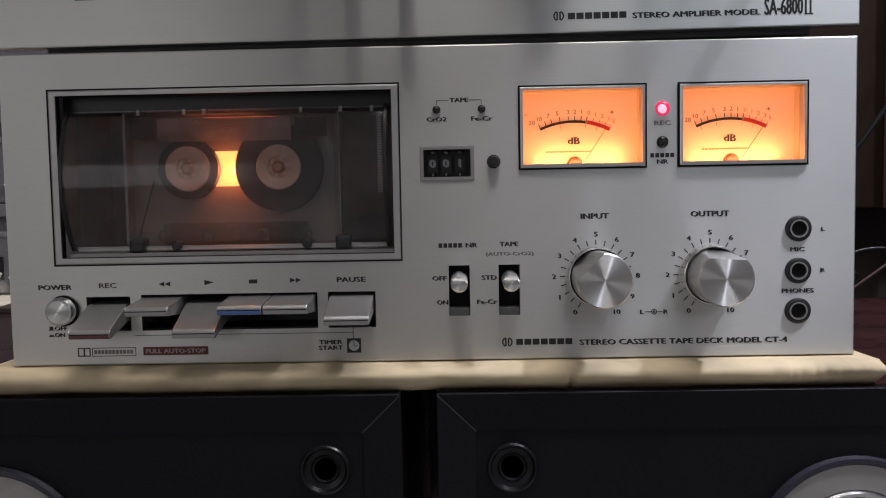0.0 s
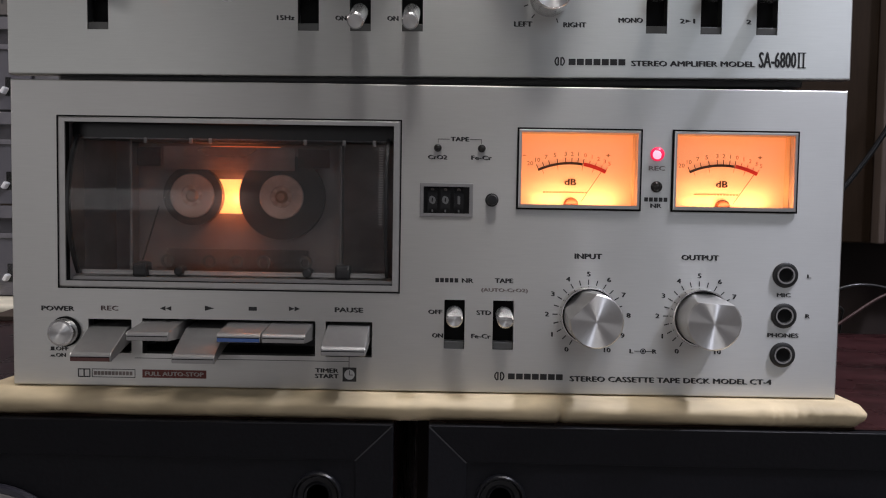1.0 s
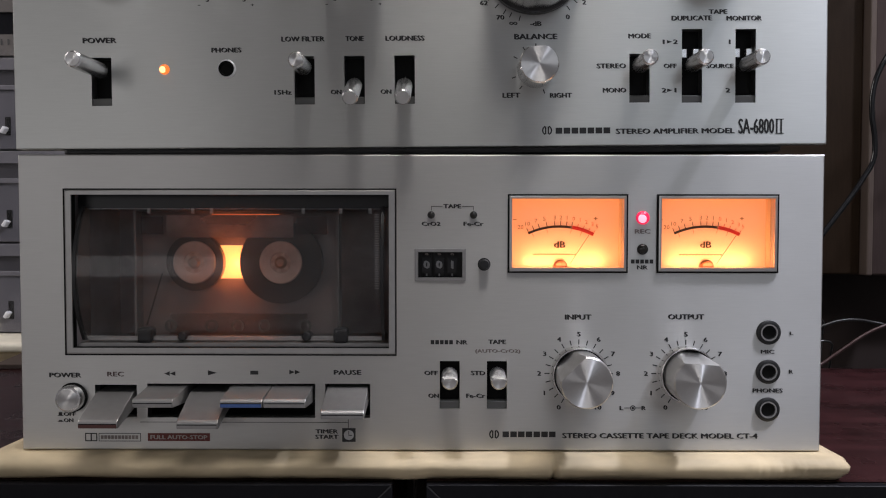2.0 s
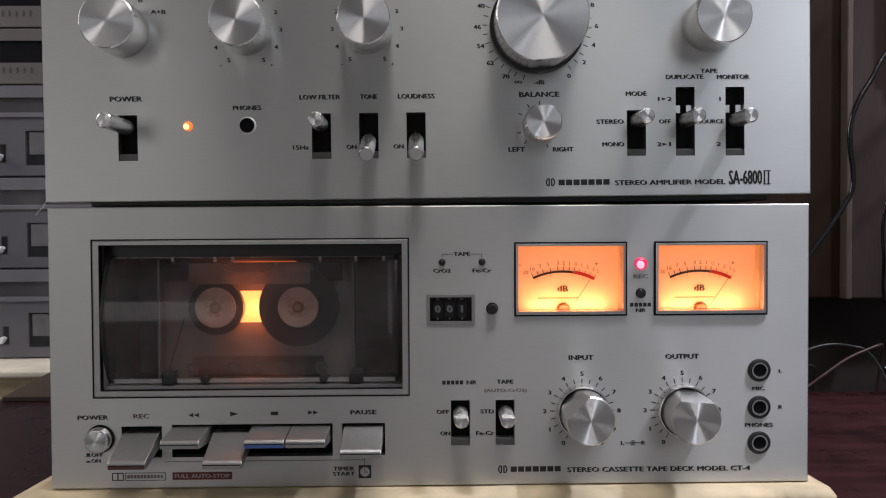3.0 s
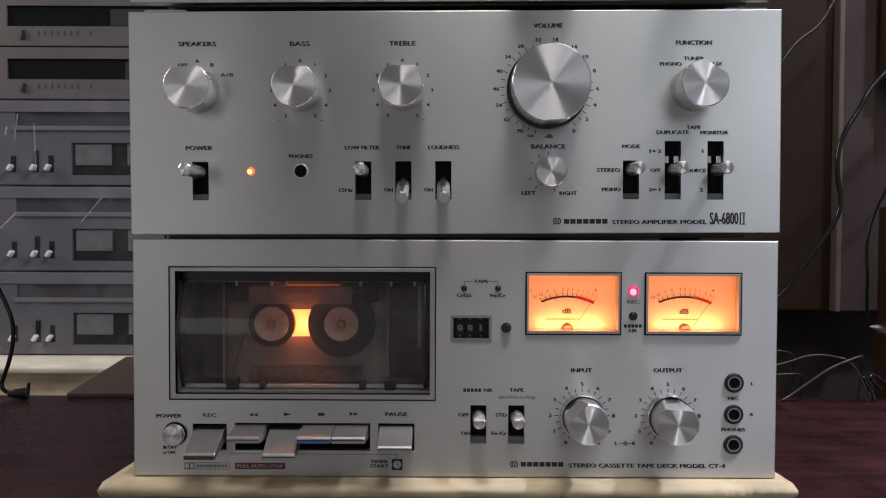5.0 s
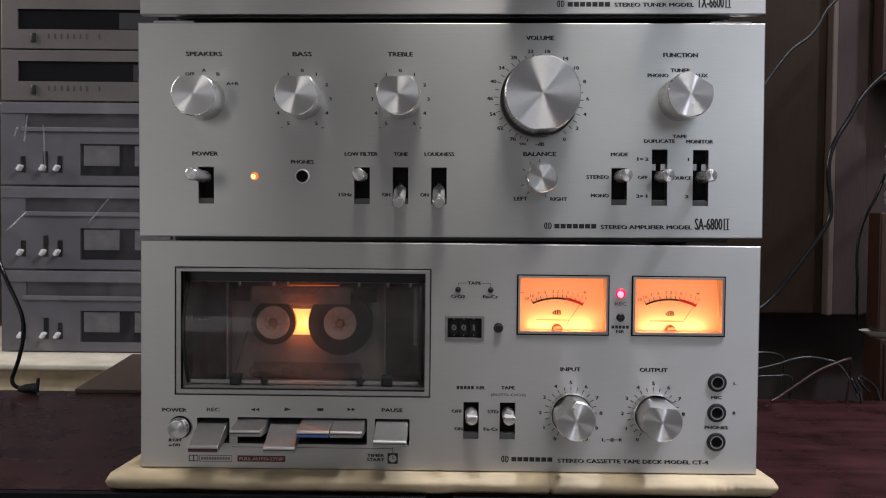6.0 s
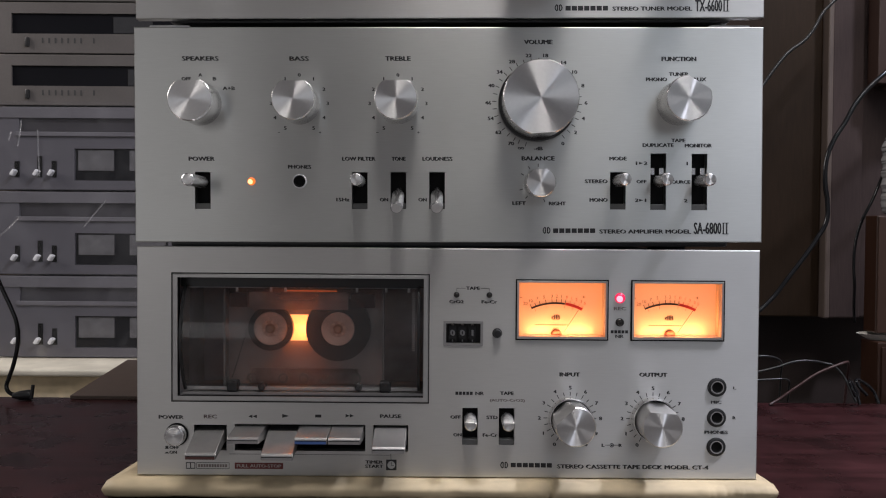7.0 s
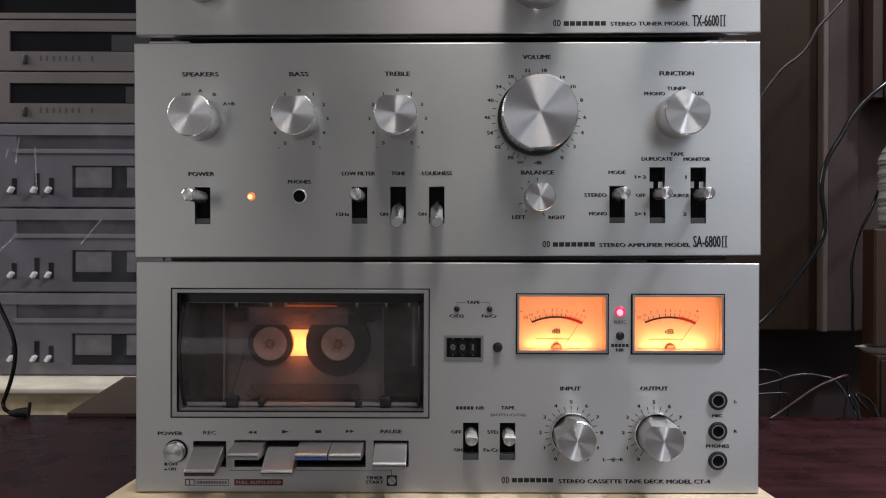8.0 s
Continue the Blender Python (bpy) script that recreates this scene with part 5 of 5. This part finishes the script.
plug = thing("cable_plug", "small black cable plug lying on the loudspeaker", "plug", (-0.398, 0.268, SPK_TOP))
pb = lathe([(0.0, -0.012), (0.0030, -0.012), (0.0034, -0.010), (0.0055, -0.004), (0.0062, 0.006), (0.0058, 0.009), (0.0, 0.010)], 20)
pb.transform(Matrix.Scale(0.78, 4) @ Matrix.Translation((0, 0, 0.0062)) @ Matrix.Rotation(radians(-68), 4, "Z"))
part("plug_body", pb, BLACK, plug, smooth=True)
pb = lathe([(0.0, 0.0), (0.0024, 0.0), (0.0020, 0.0165), (0.0, 0.0170)], 14)
pb.transform(Matrix.Scale(0.78, 4) @ Matrix.Translation((0.0105, -0.002, 0.0026)) @ Matrix.Rotation(radians(8), 4, "Y") @ Matrix.Rotation(radians(90), 4, "X"))
part("plug_tail", pb, BLACK, plug, smooth=True)

# ---- behind, to the right: panelled cupboard, wooden boxes ----
cupboard = thing("cupboard", "dark brown wooden cupboard with grey-brown upright", "cupboard", (0.425, 0.42, -0.30))
BASE_Z = 0.355
part("side_panel", box(-0.30, 0.000, 0.012, 0.040, BASE_Z, 1.30, 0.002), BROWN, cupboard, "dark brown wooden panel")
part("edge_strip", box(0.000, 0.0058, -0.002, 0.030, BASE_Z, 1.30, 0.0015), mat("worn_edge_wood", (0.095, 0.070, 0.058), 0.55, 0, 40, 0.2, 0.1, (22, 22, 2)), cupboard, "pale worn edge strip")
part("upright", box(0.0060, 0.0420, 0.002, 0.040, BASE_Z, 1.30, 0.002), GREY_BROWN, cupboard, "grey-brown wooden upright")
part("back_panel", box(0.0422, 0.36, 0.014, 0.040, BASE_Z, 1.30, 0.002), GREY_BROWN, cupboard, "grey-brown back panel")
# Dark board added for the shade below the panels and behind the loudspeaker gap.
part("lower_shade_board", box(-0.513, 0.36, 0.050, 0.070, 0.0, 0.50, 0.002), mat("dark_shade_wood", (0.032, 0.023, 0.021), 0.7, 0, 25, 0.3, spec=0.2), cupboard, "added dark board standing in for shade")
shelf_box = thing("hanging_cabinet", "red-brown wooden cabinet fixed to the cupboard", "cabinet", (0.482, 0.392, 0.311))
part("body", box(0.0, 0.22, 0.0, 0.0298, 0.0, 0.30, 0.003), BROWN_RED, shelf_box)
part("edge_board", box(-0.012, -0.0005, 0.006, 0.0298, 0.004, 0.30, 0.001), mat("dark_edge_wood", (0.035, 0.016, 0.011), 0.5, 0, 30, 0.3, 0.1, (22, 22, 2)), shelf_box)
part("knob", lathe([(0.003, 0.0), (0.0025, -0.004), (0.0045, -0.007), (0.004, -0.010), (0, -0.011)], 18), mat("old_brass", (0.35, 0.24, 0.10), 0.3, 1.0), shelf_box, "small brass knob", (0.010, 0.0, 0.042), smooth=True)
low_box = thing("wooden_box", "tall red-brown wooden box standing on the floor behind the loudspeaker", "box", (0.4235, 0.300, -0.30), "wooden boxes")
part("body", box(0.0, 0.090, 0.0, 0.034, 0.0, 0.3446, 0.0012), BROWN_RED, low_box)
part("front_board", box(0.003, 0.087, -0.0020, -0.0002, 0.010, 0.340, 0.0005), BROWN_RED, low_box)
lid = thing("plastic_tray", "shallow white plastic tray with a pointed rim on the wooden box", "tray", (0.4740, 0.3190, 0.0448))
lid.scale = (1.1, 1.1, 1.1)
tb = bmesh.new()
ring_o, ring_i, ring_b = [], [], []
for k in range(48):
    a = 2 * math.pi * k / 48
    px = 0.052 * math.cos(a) * (1.0 + (0.10 * max(0, -math.cos(a)) ** 8))
    py = 0.018 * math.sin(a) * abs(math.sin(a)) ** 0.25
    ring_o.append(tb.verts.new((px, py, 0.0060 + 0.0006 * math.sin(3 * a))))
    ring_i.append(tb.verts.new((px * 0.90, py * 0.88, 0.0052)))
    ring_b.append(tb.verts.new((px * 0.80, py * 0.76, 0.0)))
floor_v = [tb.verts.new((v.co.x * 0.98, v.co.y * 0.98, 0.0012)) for v in ring_b]
for k in range(48):
    j = (k + 1) % 48
    tb.faces.new([ring_o[k], ring_o[j], ring_i[j], ring_i[k]])
    tb.faces.new([ring_o[k], ring_b[k], ring_b[j], ring_o[j]])
    tb.faces.new([ring_i[k], ring_i[j], floor_v[j], floor_v[k]])
tb.faces.new(floor_v)
tb.faces.new(ring_b[::-1])
part("tray_body", tb, mat("dirty_white_plastic", (0.50, 0.48, 0.43), 0.5, 0, 150, 0.15, 0.1), lid, smooth=True)
top_box = thing("wooden_box", "orange-brown wooden box with a small knob on its front", "box", (0.4245, 0.3080, 0.0524), "wooden boxes")
top_box.scale = (1.1, 1.1, 1.1)
part("body", box(0.0, 0.075, 0.0, 0.022, 0.0, 0.1060, 0.0012), BROWN_RED, top_box)
part("stile", box(0.0005, 0.0110, -0.0022, -0.0002, 0.0005, 0.1050, 0.0005), mat("brown_stile_wood", (0.042, 0.019, 0.011), 0.45, 0, 30, 0.3, 0.1, (22, 22, 2)), top_box)
part("knob", lathe([(0.0035, 0.0), (0.0030, -0.005), (0.0050, -0.009), (0.004, -0.012), (0, -0.013)], 18), BLACK, top_box, "small dark round knob", (0.0220, 0.0, 0.0300), smooth=True)
bottle = thing("glass_jar", "ribbed clear glass jar standing on the wooden box", "jar", (0.4615, 0.3205, 0.1692))
bottle.scale = (1.1, 1.1, 1.1)
jar = lathe([(0.0, 0.001), (0.018, 0.001), (0.0215, 0.004), (0.0225, 0.012)] + [(0.0222 + 0.0009 * math.sin(k * 1.9), 0.014 + 0.0034 * k) for k in range(16)] + [(0.0190, 0.072), (0.0150, 0.078), (0.0150, 0.086), (0.0138, 0.086), (0.0138, 0.078), (0.0205, 0.066), (0.0205, 0.010), (0.0, 0.006)], 28)
jar.transform(Matrix.Rotation(radians(90), 4, "X"))
part("jar_body", jar, sheet("clear_ribbed_glass", (0.85, 0.86, 0.88), 1.45, 0.12, 0.72, smear=(6, 1, 40)), bottle, smooth=True)
for k, (sx, sy, sr) in enumerate(((0.399, 0.272, 0.011), (0.384, 0.266, 0.005))):
    coil = cable([(sx + sr * math.cos(i * 0.9), sy + 0.004 * math.sin(i * 0.9), SPK_TOP + 0.0022 + 0.022 * max(0, math.sin(i * 0.55))) for i in range(6)], 0.0015, CABLE, "short black cable end on the loudspeaker")
